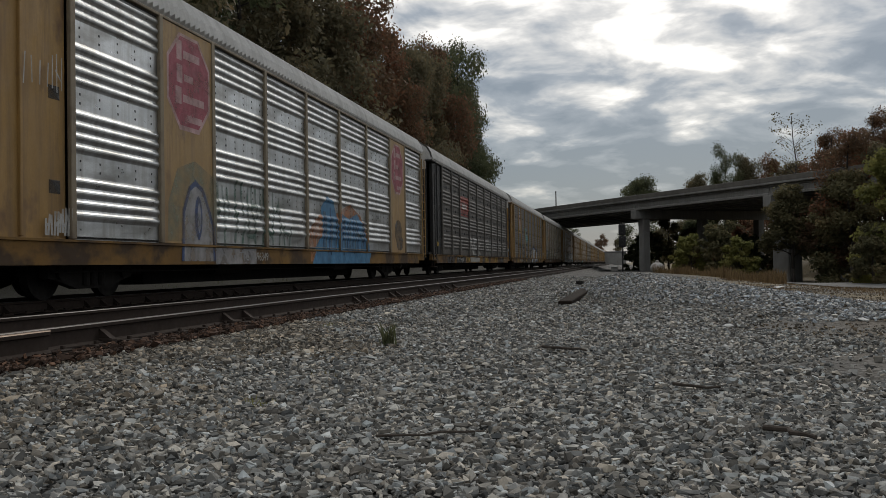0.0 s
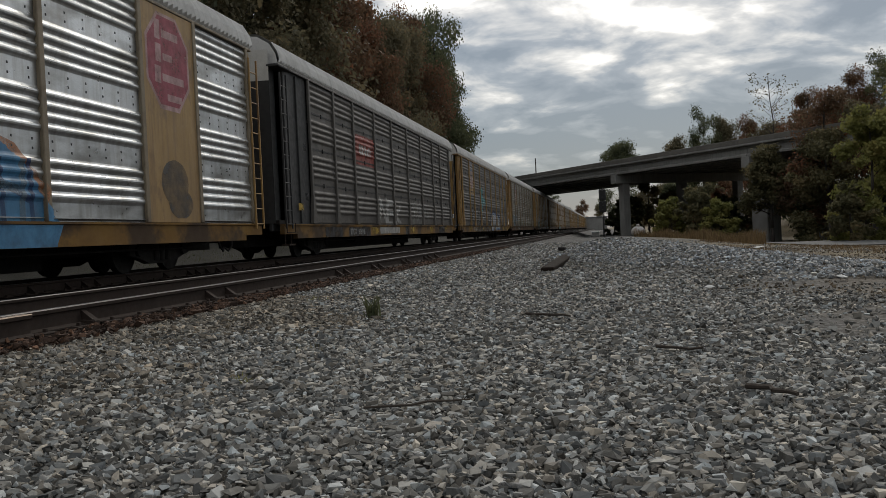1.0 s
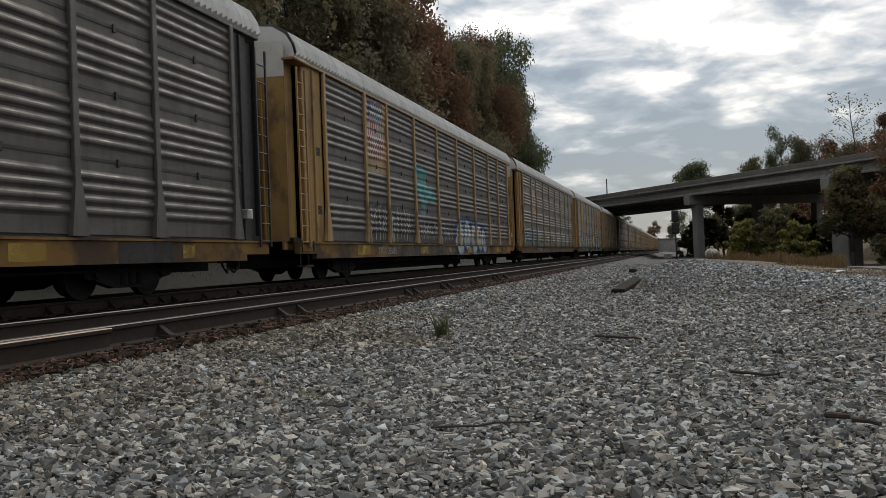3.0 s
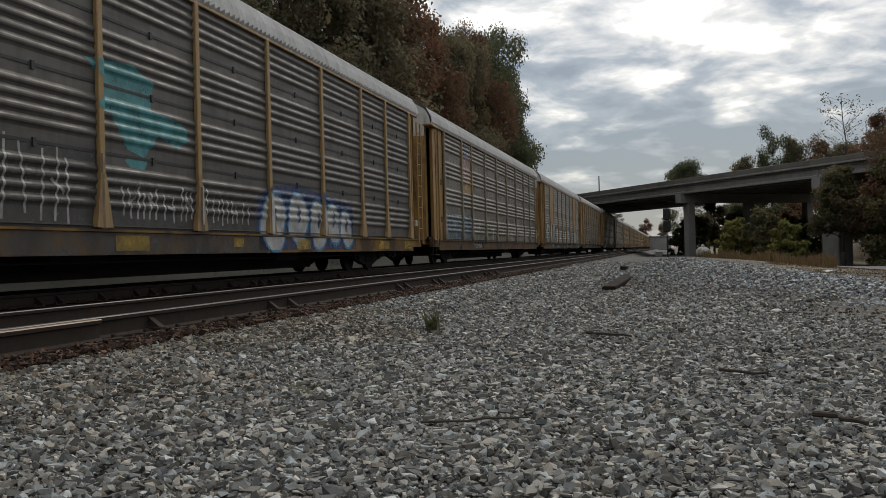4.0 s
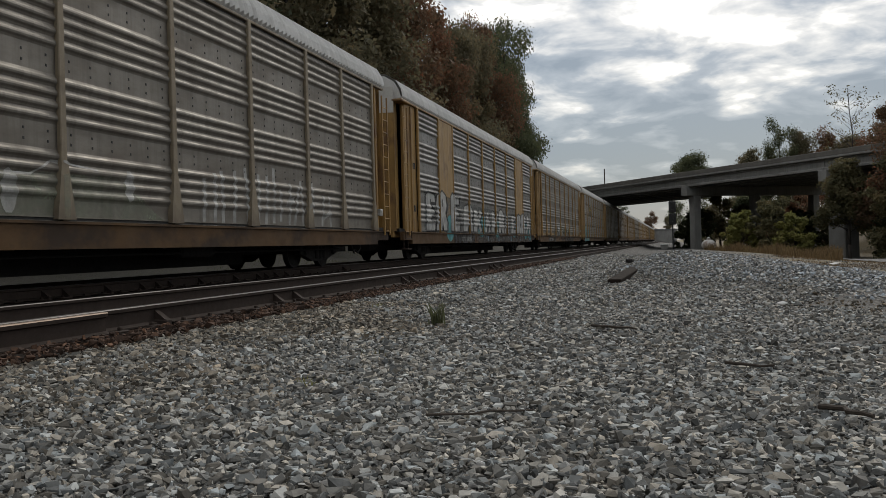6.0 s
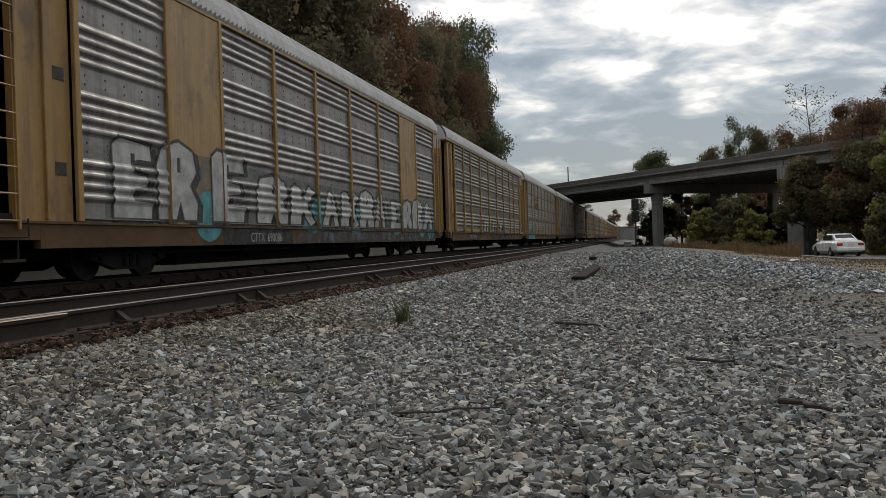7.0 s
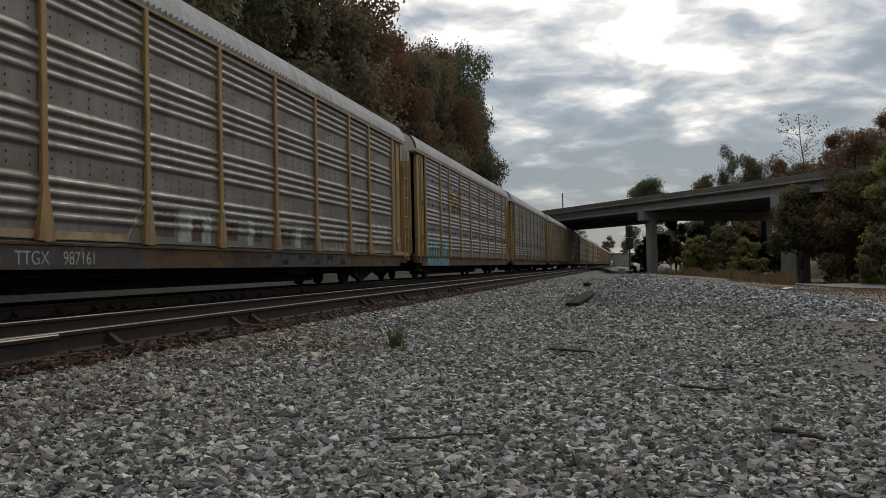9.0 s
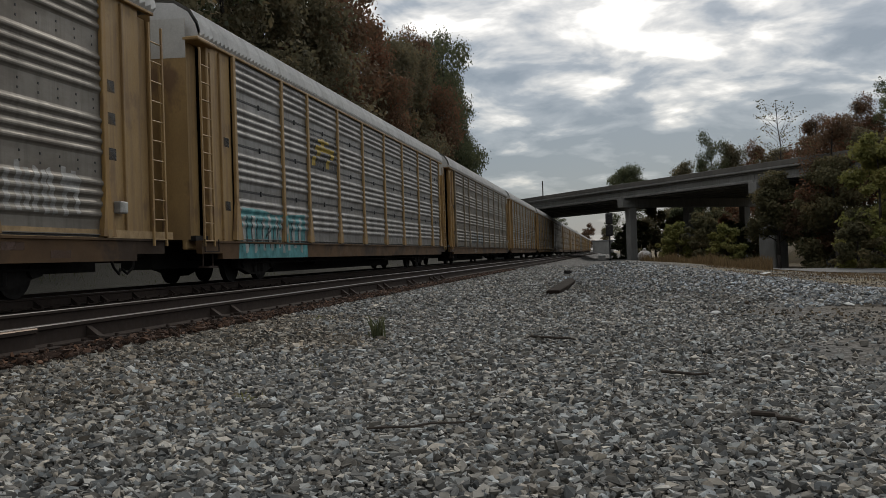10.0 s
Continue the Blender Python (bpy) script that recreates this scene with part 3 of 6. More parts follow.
def under_mesh():
    b = Build()
    b.box(-0.36, 0.36, 0.4, CAR_L - 0.4, 0.36, 0.9)                  # centre sill
    b.extrude([(-0.40, 0.9), (-0.40, 0.16), (0.40, 0.16), (0.40, 0.9)], 7.0, CAR_L - 7.0)
    for y in np.arange(2.0, CAR_L - 1, 2.25):
        b.box(-1.45, 1.45, y - 0.06, y + 0.06, 0.52, 0.86)
    b.tube((0.75, 9.2, 0.52), (0.75, 10.6, 0.52), 0.20, n=14)         # brake cylinder
    b.box(0.55, 1.25, 16.4, 17.6, 0.36, 0.72, bevel=0.05)
    b.tube((1.2, 3, 0.44), (1.2, CAR_L - 3, 0.44), 0.022, n=6)        # air pipe
    for y in (-0.35, CAR_L - 0.45):
        b.box(-0.16, 0.16, y, y + 0.8, 0.62, 0.95, bevel=0.03)        # draft gear and coupler
    b.box(-0.11, 0.11, -0.62, -0.3, 0.68, 0.92, bevel=0.04)
    b.box(-0.11, 0.11, CAR_L + 0.3, CAR_L + 0.62, 0.68, 0.92, bevel=0.04)
    for y, s in ((-0.2, 1), (CAR_L + 0.2, -1)):
        pts = [(0.28, y, 0.66), (0.32, y - 0.1 * s, 0.42), (0.30, y - 0.3 * s, 0.30), (0.26, y - 0.42 * s, 0.40)]
        for a, c in zip(pts, pts[1:]):
            b.tube(a, c, 0.025, n=6)
    return b.mesh("underframe", UNDER)


UNDER_MESH = under_mesh()
CACHE = {}


def cached(key, make):
    if key not in CACHE:
        CACHE[key] = make()
    return CACHE[key]


def sill_mesh(mat):
    b = Build()
    prof = [(SIDE - 0.10, Z_SILL0), (SIDE + 0.02, Z_SILL0), (SIDE + 0.02, Z_SILL1 - 0.05), (SIDE + 0.05, Z_SILL1 - 0.04), (SIDE + 0.05, Z_SILL1 - 0.004), (SIDE - 0.10, Z_SILL1 - 0.004)]
    b.extrude(prof, 1.1, CAR_L - 1.1)
    b.extrude([(x, z + (0.12 if z < 0.6 else 0)) for x, z in prof], 0.12, 1.096)
    b.extrude([(x, z + (0.12 if z < 0.6 else 0)) for x, z in prof], CAR_L - 1.096, CAR_L - 0.12)
    return b.mesh("side_sill", mat)


def post_mesh(mat, gusset, w=0.13):
    b = Build()
    b.box(0.0, 0.075, -w / 2, w / 2, Z_SILL1, Z_EAVE - 0.02, bevel=0.012)
    if gusset:      # flared foot
        v = [(0.078, -w / 2, 1.75), (0.078, w / 2, 1.75), (0.095, 0.19, Z_SILL1 + 0.02), (0.095, -0.19, Z_SILL1 + 0.02), (0.0, -w / 2, 1.75), (0.0, w / 2, 1.75), (0.0, 0.19, Z_SILL1 + 0.02), (0.0, -0.19, Z_SILL1 + 0.02)]
        b.add(v, [(0, 3, 2, 1), (0, 4, 7, 3), (1, 2, 6, 5), (3, 7, 6, 2)])
    return b.mesh("post", mat)


class Style:
    def __init__(self, name, label, sheet, steel, post, end, sill, roof, edges, solid=(), gusset=False, end_door=None):
        self.name, self.label, self.sheet, self.steel, self.post, self.end, self.sill, self.roof = name, label, sheet, steel, post, end, sill, roof
        self.edges, self.solid, self.gusset, self.end_door = edges, solid, gusset, end_door or end


def build_car(st):
    """One wagon; its near end stands at y = 0, its rails at z = 0."""
    car = thing("autorack_wagon", st.label, "train wagon", "wagons of the train")
    part("underframe", UNDER_MESH, car, "dark greasy underframe with couplers")
    part("roof", cached(("roof", st.roof.name), lambda: roof_mesh(st.roof)), car, "pale corrugated roof")
    part("deck", cached("deck", lambda: Build().box(-SIDE + 0.12, SIDE - 0.12, 0.15, CAR_L - 0.15, 0.93, 1.03).mesh("deck", UNDER)), car)
    sill = cached(("sill", st.sill.name), lambda: sill_mesh(st.sill))
    fascia = cached(("fascia", st.post.name), lambda: Build().box(SIDE - 0.05, SIDE + 0.035, 0.3, CAR_L - 0.3, Z_EAVE - 0.055, Z_EAVE + 0.0, bevel=0.01).mesh("eave_rail", st.post))
    for turn in (0, 180):
        at = pose(0, 0, 0) if not turn else pose(0, CAR_L, 0, 0, 0, 180)
        part("side_sill", sill, car, "rust-stained side sill", at)
        part("eave_rail", fascia, car, m=at)
        for a, c in zip(st.edges, st.edges[1:]):
            w = c - a - 0.012
            if (a, c) in st.solid:
                me = cached(("plate", st.end.name, round(w, 3)), lambda: Build().box(-0.02, 0.05, 0, w, Z_SILL1, Z_EAVE - 0.06, bevel=0.008).mesh("plate_panel", st.end))
                part("plate_panel", me, car, "flat painted steel panel", at @ pose(SIDE - 0.03, a + 0.006, 0))
            else:
                me = cached((st.sheet, st.steel.name, round(w, 3)), lambda: sheet_mesh(st.sheet, w, st.steel))
                part("side_panel", me, car, m=at @ pose(SIDE - 0.03, a + 0.006, 0))
        post = cached(("post", st.post.name, st.gusset), lambda: post_mesh(st.post, st.gusset))
        for y in st.edges:
            part("post", post, car, m=at @ pose(SIDE - 0.03, y, 0))
        # end pillars outside the sheets
        lad = cached(("ladder", st.end_door.name), lambda: ladder_mesh(st.end_door, 0.80, Z_EAVE - 0.25, 0.46))
        for y in (0.14, CAR_L - 0.14 - 0.46):
            part("ladder", lad, car, "steel corner ladder", at @ pose(SIDE + 0.08, y, 0))
        e0, e1 = st.edges[0], st.edges[-1]
        for a, c in ((0.72, e0 - 0.07), (e1 + 0.07, max(CAR_L - 0.72, e1 + 0.3))):
            me = cached(("corner", st.end_door.name, round(c - a, 3)), lambda: Build().box(-0.14, 0.0, 0, c - a, 0.75, Z_EAVE - 0.02, bevel=0.02).box(-0.03, 0.05, (c - a) * 0.5 - 0.03, (c - a) * 0.5 + 0.03, 0.95, Z_EAVE - 0.1, bevel=0.01).mesh("corner_panel", st.end_door))
            part("corner_panel", me, car, m=at @ pose(SIDE - 0.05, a, 0))
        # radial end doors
        def door():
            b, n = Build(), 8
            vs = []
            for z in (0.95, Z_EAVE + 0.35):
                for k in range(n + 1):
                    x = -SIDE + 0.18 + k * (2 * SIDE - 0.36) / n
                    vs.append((x, 0.10 - 0.14 * math.cos(x / SIDE * 1.4), z))
            b.add(vs, [(k, k + 1, n + 2 + k, n + 1 + k) for k in range(n)])
            b.i = [0] * n
            vs2 = [(x, y - 0.006, z if z > 2 else Z_EAVE - 0.45) for x, y, z in vs]
            b.add(vs2, [(k, k + 1, n + 2 + k, n + 1 + k) for k in range(n)], 1)
            return b.mesh("end_door", st.end_door, DOOR_WHITE)
        part("end_door", cached(("door", st.end_door.name), door), car, "tall curved end door with white top", at)
        rib = cached(("rib", st.end_door.name), lambda: Build().box(0, 0.04, -0.09, -0.03, 0.95, Z_EAVE - 0.5).mesh("door_rib", st.end_door))
        for x in (-0.9, -0.02, 0.86):
            part("door_rib", rib, car, m=at @ pose(x, 0, 0))
        # recessed corner behind the ladder
        for y in (0.06, CAR_L - 0.70):
            part("corner_post", cached(("cpost", st.end_door.name), lambda: Build().box(-0.10, 0.0, 0, 0.64, 0.75, Z_EAVE - 0.04, bevel=0.02).mesh("corner_post", st.end_door)), car, m=at @ pose(SIDE - 0.28, y, 0))
        part("corner_hood", cached(("hood", st.end_door.name), lambda: Build().box(SIDE - 0.25, SIDE + 0.10, 0.04, 0.9, Z_EAVE - 0.10, Z_EAVE - 0.02, bevel=0.02).mesh("corner_hood", st.end_door)), car, m=at)
        part("grab_iron", cached("grab", lambda: Build().tube((SIDE + 0.1, 0.1, 0.70), (SIDE + 0.1, 0.75, 0.70), 0.014, n=6).tube((SIDE + 0.1, 0.1, 0.70), (SIDE + 0.1, 0.1, 0.95), 0.014, n=6).tube((SIDE + 0.1, 0.75, 0.70), (SIDE + 0.1, 0.75, 0.95), 0.014, n=6).box(SIDE - 0.1, SIDE + 0.12, 0.2, 0.65, 0.36, 0.40).tube((SIDE, 0.2, 0.38), (SIDE, 0.2, 0.8), 0.016, n=6).tube((SIDE, 0.65, 0.38), (SIDE, 0.65, 0.8), 0.016, n=6).mesh("grab_iron", RAIL_RUST)), car, "corner step and grab iron", at)
    wheels = []
    for y in (4.2, CAR_L - 4.2):
        tr = part("truck", TRUCK_FRAME, car, "four-wheel bogie", pose(0, y, 0))
        for dy in (-0.89, 0.89):
            wheels.append(part("wheelset", WHEELSET, tr, m=pose(0, dy, 0.42)))
    return car


def even(n, first=1.15, last=None):
    last = last or CAR_L - 1.15
    return tuple(round(first + k * (last - first) / n, 3) for k in range(n + 1))


E_A = (2.92, 5.58, 7.67, 10.4, 13.15, 15.95, 18.8, 21.75, 23.95, 26.7)
E_B = (2.6, 4.95, 7.15, 9.95, 12.65, 15.45, 18.3, 21.15, 23.2, 25.85)
E_C = (1.9, 4.8, 6.73, 9.56, 12.42, 15.37, 18.39, 21.3, 23.5, 26.0)
E_D = (2.15, 5.12, 7.01, 9.93, 12.77, 15.62, 18.5, 21.35, 23.61, 26.0)
E_E = (2.05, 4.75, 6.85, 9.6, 12.35, 15.21, 18.15, 20.86, 23.15, 26.25)
E_F = (2.05, 4.25, 6.21, 9.0, 11.83, 14.75, 17.5, 20.4, 22.45, 25.3)
E_G = (1.95, 4.9, 6.87, 9.65, 12.45, 15.37, 18.3, 21.3, 24.15, 26.15)
S_A = Style("A", "bright galvanised autorack wagon with tan plates and colourful graffiti", "banded", STEEL_LIGHT, POST_DULL, TAN, SILL_RUST, ROOF, E_A, solid=((5.58, 7.67), (21.75, 23.95)), end_door=YELLOW)
S_B = Style("B", "soot-grey autorack wagon with black ends, red sign and white graffiti", "dense", STEEL_DARK, STEEL_DARK, TAN, SILL_RUST, ROOF, E_B, gusset=True, end_door=BLACK)
S_C = Style("C", "dark grey autorack wagon with yellow posts and teal graffiti", "dense", STEEL_DARK, TAN, TAN, SILL_RUST, ROOF, E_C, gusset=True, end_door=YELLOW)
S_D = Style("D", "grey-brown autorack wagon with tan posts and faded blue graffiti band", "banded", STEEL_BROWN, POST_DULL, TAN, SILL_BROWN, ROOF, E_D, gusset=True, end_door=YELLOW)
S_E = Style("E", "dull galvanised autorack wagon with yellow posts and bold white graffiti", "banded", STEEL_GREY, YELLOW, TAN, SILL_BROWN, ROOF, E_E, solid=((4.75, 6.85), (20.86, 23.15)), end_door=YELLOW)
S_F = Style("F", "brown-dusted autorack wagon with yellow posts and pale green graffiti", "banded", STEEL_BROWN, YELLOW, TAN, SILL_BROWN, ROOF, E_F, gusset=True, end_door=TAN)
S_G = Style("G", "blue-grey autorack wagon with yellow sign and turquoise graffiti", "dense", STEEL_GREY, TAN, TAN, SILL_BROWN, ROOF, E_G, gusset=True, end_door=TAN)

CAR0 = 9.15        # y of the first wagon's near end at the start
STYLES = [S_A, S_B, S_C, S_D, S_E, S_F, S_G, S_D, S_F, S_C, S_D, S_G, S_E, S_F, S_D, S_C, S_G, S_D, S_F]
cars = [build_car(st) for st in STYLES]


def train_at(t):
    return 15.86 * t + 0.0544 * t * t


# ---- paint on the wagons: signs, numbers and graffiti that follow the sheets ----
COVER = dict(navy=0.75, haze=0.5, mint=0.5, sky=0.68, green=0.65, teal=0.93, orange=0.7, yellow=0.6, dusk=0.7, offwhite=0.9, brown=0.7, lilac=0.75, pink=0.8)
PAINTS = {n: paint(n + "_paint", c, 0.55, COVER.get(n, 0.95)) for n, c in dict(white=(0.50, 0.50, 0.48), offwhite=(0.42, 0.42, 0.40), black=(0.02, 0.02, 0.022), navy=(0.03, 0.06, 0.16), blue=(0.06, 0.23, 0.42), sky=(0.14, 0.21, 0.26),
          teal=(0.075, 0.30, 0.32), red=(0.33, 0.06, 0.05), maroon=(0.32, 0.055, 0.085), pink=(0.55, 0.36, 0.36), orange=(0.46, 0.20, 0.09), green=(0.10, 0.19, 0.15), mint=(0.24, 0.26, 0.19), lilac=(0.36, 0.36, 0.37),
          signred=(0.30, 0.065, 0.05), gold=(0.45, 0.31, 0.03), dusk=(0.075, 0.072, 0.07), haze=(0.16, 0.18, 0.17), sand=(0.44, 0.30, 0.15), yellow=(0.5, 0.33, 0.05), brown=(0.10, 0.055, 0.04)).items()}


def profile_depth(kind, z):
    pts = SHEETS[kind]
    return float(np.interp(z, [p[0] for p in pts], [p[1] for p in pts]))


def stroke(points, w):
    """Quads along a broken line of (y, z) points, w wide."""
    out = []
    for (ya, za), (yb, zb) in zip(points, points[1:]):
        d = Vector((yb - ya, zb - za))
        if d.length < 1e-4:
            continue
        d.normalize()
        n, e = Vector((-d.y, d.x)) * w / 2, d * w * 0.4
        out.append([(ya + n.x - e.x, za + n.y - e.y), (ya - n.x - e.x, za - n.y - e.y), (yb - n.x + e.x, zb - n.y + e.y), (yb + n.x + e.x, zb + n.y + e.y)])
    return out


def spans(poly, z):
    ys = []
    for (ya, za), (yb, zb) in zip(poly, poly[1:] + poly[:1]):
        if (za > z) != (zb > z):
            ys.append(ya + (z - za) / (zb - za) * (yb - ya))
    ys.sort()
    return list(zip(ys[::2], ys[1::2]))


def coat(st, polys, layer=0):
    """Faces of paint over the wagon's near side within the polygons, at the depth of sheet, post, plate or sill."""
    b = Build()
    rows = sorted({round(p[0], 4) for p in SHEETS[st.sheet]} | {round(v, 4) for v in np.arange(Z_SILL0 + 0.002, Z_SILL1 - 0.05, 0.06)} | {round(v, 4) for v in np.arange(Z_SILL1, Z_EAVE, 0.045)} | {Z_SILL1 - 0.052})
    lo, hi = min(p[1] for q in polys for p in q), max(p[1] for q in polys for p in q)
    off = 0.004 + 0.0025 * layer
    zones, last = [], -9.0
    for y in st.edges:
        zones += [(last, y - 0.067, 0), (y - 0.0655, y + 0.0655, 1)]
        last = y + 0.067
    zones.append((last, 99, 2))
    zones[0] = (-9.0, zones[0][1], 2)
    for za, zb in zip(rows, rows[1:]):
        if zb <= lo or za >= hi or zb - za < 0.002 or (za >= Z_SILL1 - 0.053 and zb <= Z_SILL1 + 0.004):
            continue
        got = []
        for q in polys:
            zm = (za + zb) / 2
            sm, s0, s1 = spans(q, zm), spans(q, za + 1e-4), spans(q, zb - 1e-4)
            for k, (m0, m1) in enumerate(sm):
                a = s0[k] if len(s0) == len(sm) else (m0, m1)
                c = s1[k] if len(s1) == len(sm) else (m0, m1)
                got.append([m0, m1, a[0], a[1], c[0], c[1]])
        got.sort()
        merged = []
        for g in got:
            if merged and g[0] <= merged[-1][1]:
                m = merged[-1]
                if g[1] > m[1]:
                    m[1], m[3], m[5] = g[1], g[3], g[5]
            else:
                merged.append(g)
        for _, _, a0, a1, c0, c1 in merged:
            if zb <= Z_SILL1:
                x = SIDE + 0.02 + off
                b.add([(x, a0, za), (x, a1, za), (x, c1, zb), (x, c0, zb)], [(0, 1, 2, 3)])
                continue
            for y0, y1, is_post in zones:
                p = [min(max(v, y0), y1) for v in (a0, a1, c1, c0)]
                if p[1] - p[0] < 1e-4 and p[2] - p[3] < 1e-4:
                    continue
                if is_post == 1:
                    xa = xb = SIDE + 0.047 + off + (0.02 if st.gusset and za < 1.75 else 0)
                elif is_post == 2:
                    xa = xb = SIDE + 0.004 + off
                elif any(s[0] - 0.1 < y0 and y1 < s[1] + 0.1 for s in st.solid):
                    xa = xb = SIDE + 0.021 + off
                else:
                    xa, xb = (SIDE - 0.03 + profile_depth(st.sheet, z) + off for z in (za, zb))
                b.add([(xa, p[0], za), (xa, p[1], za), (xb, p[2], zb), (xb, p[3], zb)], [(0, 1, 2, 3)])
    return b


def spray(k, name, color, polys, label="", layer=0):
    if name in ("sill_mark", "sill_rail", "sign_bar", "shield_bar", "shield_stripe", "graffiti_haze") and len(polys) > 1:
        for q in polys:
            spray(k, name, color, [q], label, layer)
        return
    for group in clusters(polys):
        b = coat(STYLES[k], [[(y + 1.55, z) for y, z in q] for q in group], layer).weld()
        if b.f:
            part(name, b.mesh(name, PAINTS[color]), cars[k], label)


def clusters(polys):
    """Groups of shapes whose extents touch: one letter or one patch each."""
    groups = []
    for q in polys:
        box = [min(p[0] for p in q), max(p[0] for p in q), min(p[1] for p in q), max(p[1] for p in q)]
        hit = [g for g in groups if g[0][0] < box[1] and box[0] < g[0][1] and g[0][2] < box[3] and box[2] < g[0][3]]
        for g in hit:
            box = [min(box[0], g[0][0]), max(box[1], g[0][1]), min(box[2], g[0][2]), max(box[3], g[0][3])]
        groups = [g for g in groups if g not in hit] + [(box, [q] + [p for g in hit for p in g[1]])]
    return [g[1] for g in groups]


def rect(y0, y1, z0, z1):
    return [(y0, z0), (y1, z0), (y1, z1), (y0, z1)]


def oval(y, z, ry, rz, n=20, a=0.0):
    return [(y + ry * math.cos(a + k * math.tau / n), z + rz * math.sin(a + k * math.tau / n)) for k in range(n)]


GLYPHS = {"N": [[(0, 0), (0, 1), (1, 0), (1, 1)]], "E": [[(1, 0), (0, 0), (0, 1), (1, 1)], [(0, 0.5), (0.8, 0.5)]], "S": [[(0, 0.05), (0.9, 0), (1, 0.45), (0.05, 0.55), (0, 0.95), (1, 1)]],
          "K": [[(0, 0), (0, 1)], [(1, 1), (0.05, 0.45), (1, 0)]], "A": [[(0, 0), (0.5, 1), (1, 0)], [(0.2, 0.35), (0.8, 0.35)]], "R": [[(0, 0), (0, 1), (0.9, 0.95), (0.9, 0.55), (0, 0.5), (1, 0)]],
          "U": [[(0, 1), (0.05, 0), (0.95, 0), (1, 1)]], "O": [[(0, 0.1), (0, 0.9), (0.5, 1), (1, 0.9), (1, 0.1), (0.5, 0), (0, 0.1)]], "I": [[(0.5, 0), (0.5, 1)]], "H": [[(0, 0), (0, 1)], [(1, 0), (1, 1)], [(0, 0.5), (1, 0.5)]],
          "Y": [[(0, 1), (0.5, 0.5), (1, 1)], [(0.5, 0.5), (0.5, 0)]], "W": [[(0, 1), (0.25, 0), (0.5, 0.8), (0.75, 0), (1, 1)]], "D": [[(0, 0), (0, 1), (0.7, 0.9), (1, 0.5), (0.7, 0.1), (0, 0)]]}


def scrawl(text, y0, y1, z0, z1, w, rnd, tall=0.12):
    """Strokes of hand-sprayed shapes set side by side, with uneven tops."""
    polys, n = [], len(text)
    step = (y1 - y0) / n
    for k, ch in enumerate(text):
        a, c = y0 + k * step + 0.08 * step, y0 + (k + 1) * step - 0.10 * step
        top, lean = z1 + rnd.uniform(-tall, tall), rnd.uniform(-0.06, 0.06) * (z1 - z0)
        lines = GLYPHS[ch]
        if text != "NEK":       # illegible scrawls: plain uneven bars
            lines = [[(u + rnd.uniform(-0.06, 0.06), rnd.uniform(0, 0.12)), (u + rnd.uniform(-0.12, 0.12), rnd.uniform(0.75, 1.0))] for u in ((0.1, 0.5, 0.9) if rnd.random() < 0.6 else (0.2, 0.8))]
            if rnd.random() < 0.5:
                lines.append([(0.35, rnd.uniform(0.3, 0.7)), (0.75, rnd.uniform(0.3, 0.7))])
        for line in lines:
            polys += stroke([(a + u * (c - a) + lean * v, z0 + v * (top - z0)) for u, v in line], w)
    return polys


def lettering(k, text, y, z, size, color="offwhite"):
    cu = bpy.data.curves.new("lettering", "FONT")
    cu.body, cu.size, cu.extrude = text, size, 0.001
    cu.materials.append(PAINTS[color])
    ob = new("lettering", cu)
    ob.parent = cars[k]
    ob.matrix_basis = pose(SIDE + 0.028, y + 1.55, z, 90, 0, 90)
    tagged(ob, "stencilled wagon marks")


def shield(y0, y1, z0, z1):
    u = lambda a, c: (y0 + a * (y1 - y0), z0 + c * (z1 - z0))
    return [u(0.5, 0), u(0.62, 0.05), u(0.85, 0.12), u(0.98, 0.28), u(1, 0.5), u(0.96, 0.8), u(1, 0.93), u(0.88, 1), u(0.5, 0.96), u(0.12, 1), u(0, 0.93), u(0.04, 0.8), u(0, 0.5), u(0.02, 0.28), u(0.15, 0.12), u(0.38, 0.05)]


def clip_poly(poly, y0, y1, z0, z1):
    for ax, lim, keep in ((0, y0, 1), (0, y1, -1), (1, z0, 1), (1, z1, -1)):
        out = []
        for p, q in zip(poly, poly[1:] + poly[:1]):
            ip, iq = (p[ax] - lim) * keep >= 0, (q[ax] - lim) * keep >= 0
            if ip:
                out.append(p)
            if ip != iq:
                t = (lim - p[ax]) / (q[ax] - p[ax])
                out.append((p[0] + t * (q[0] - p[0]), p[1] + t * (q[1] - p[1])))
        poly = out
    return poly


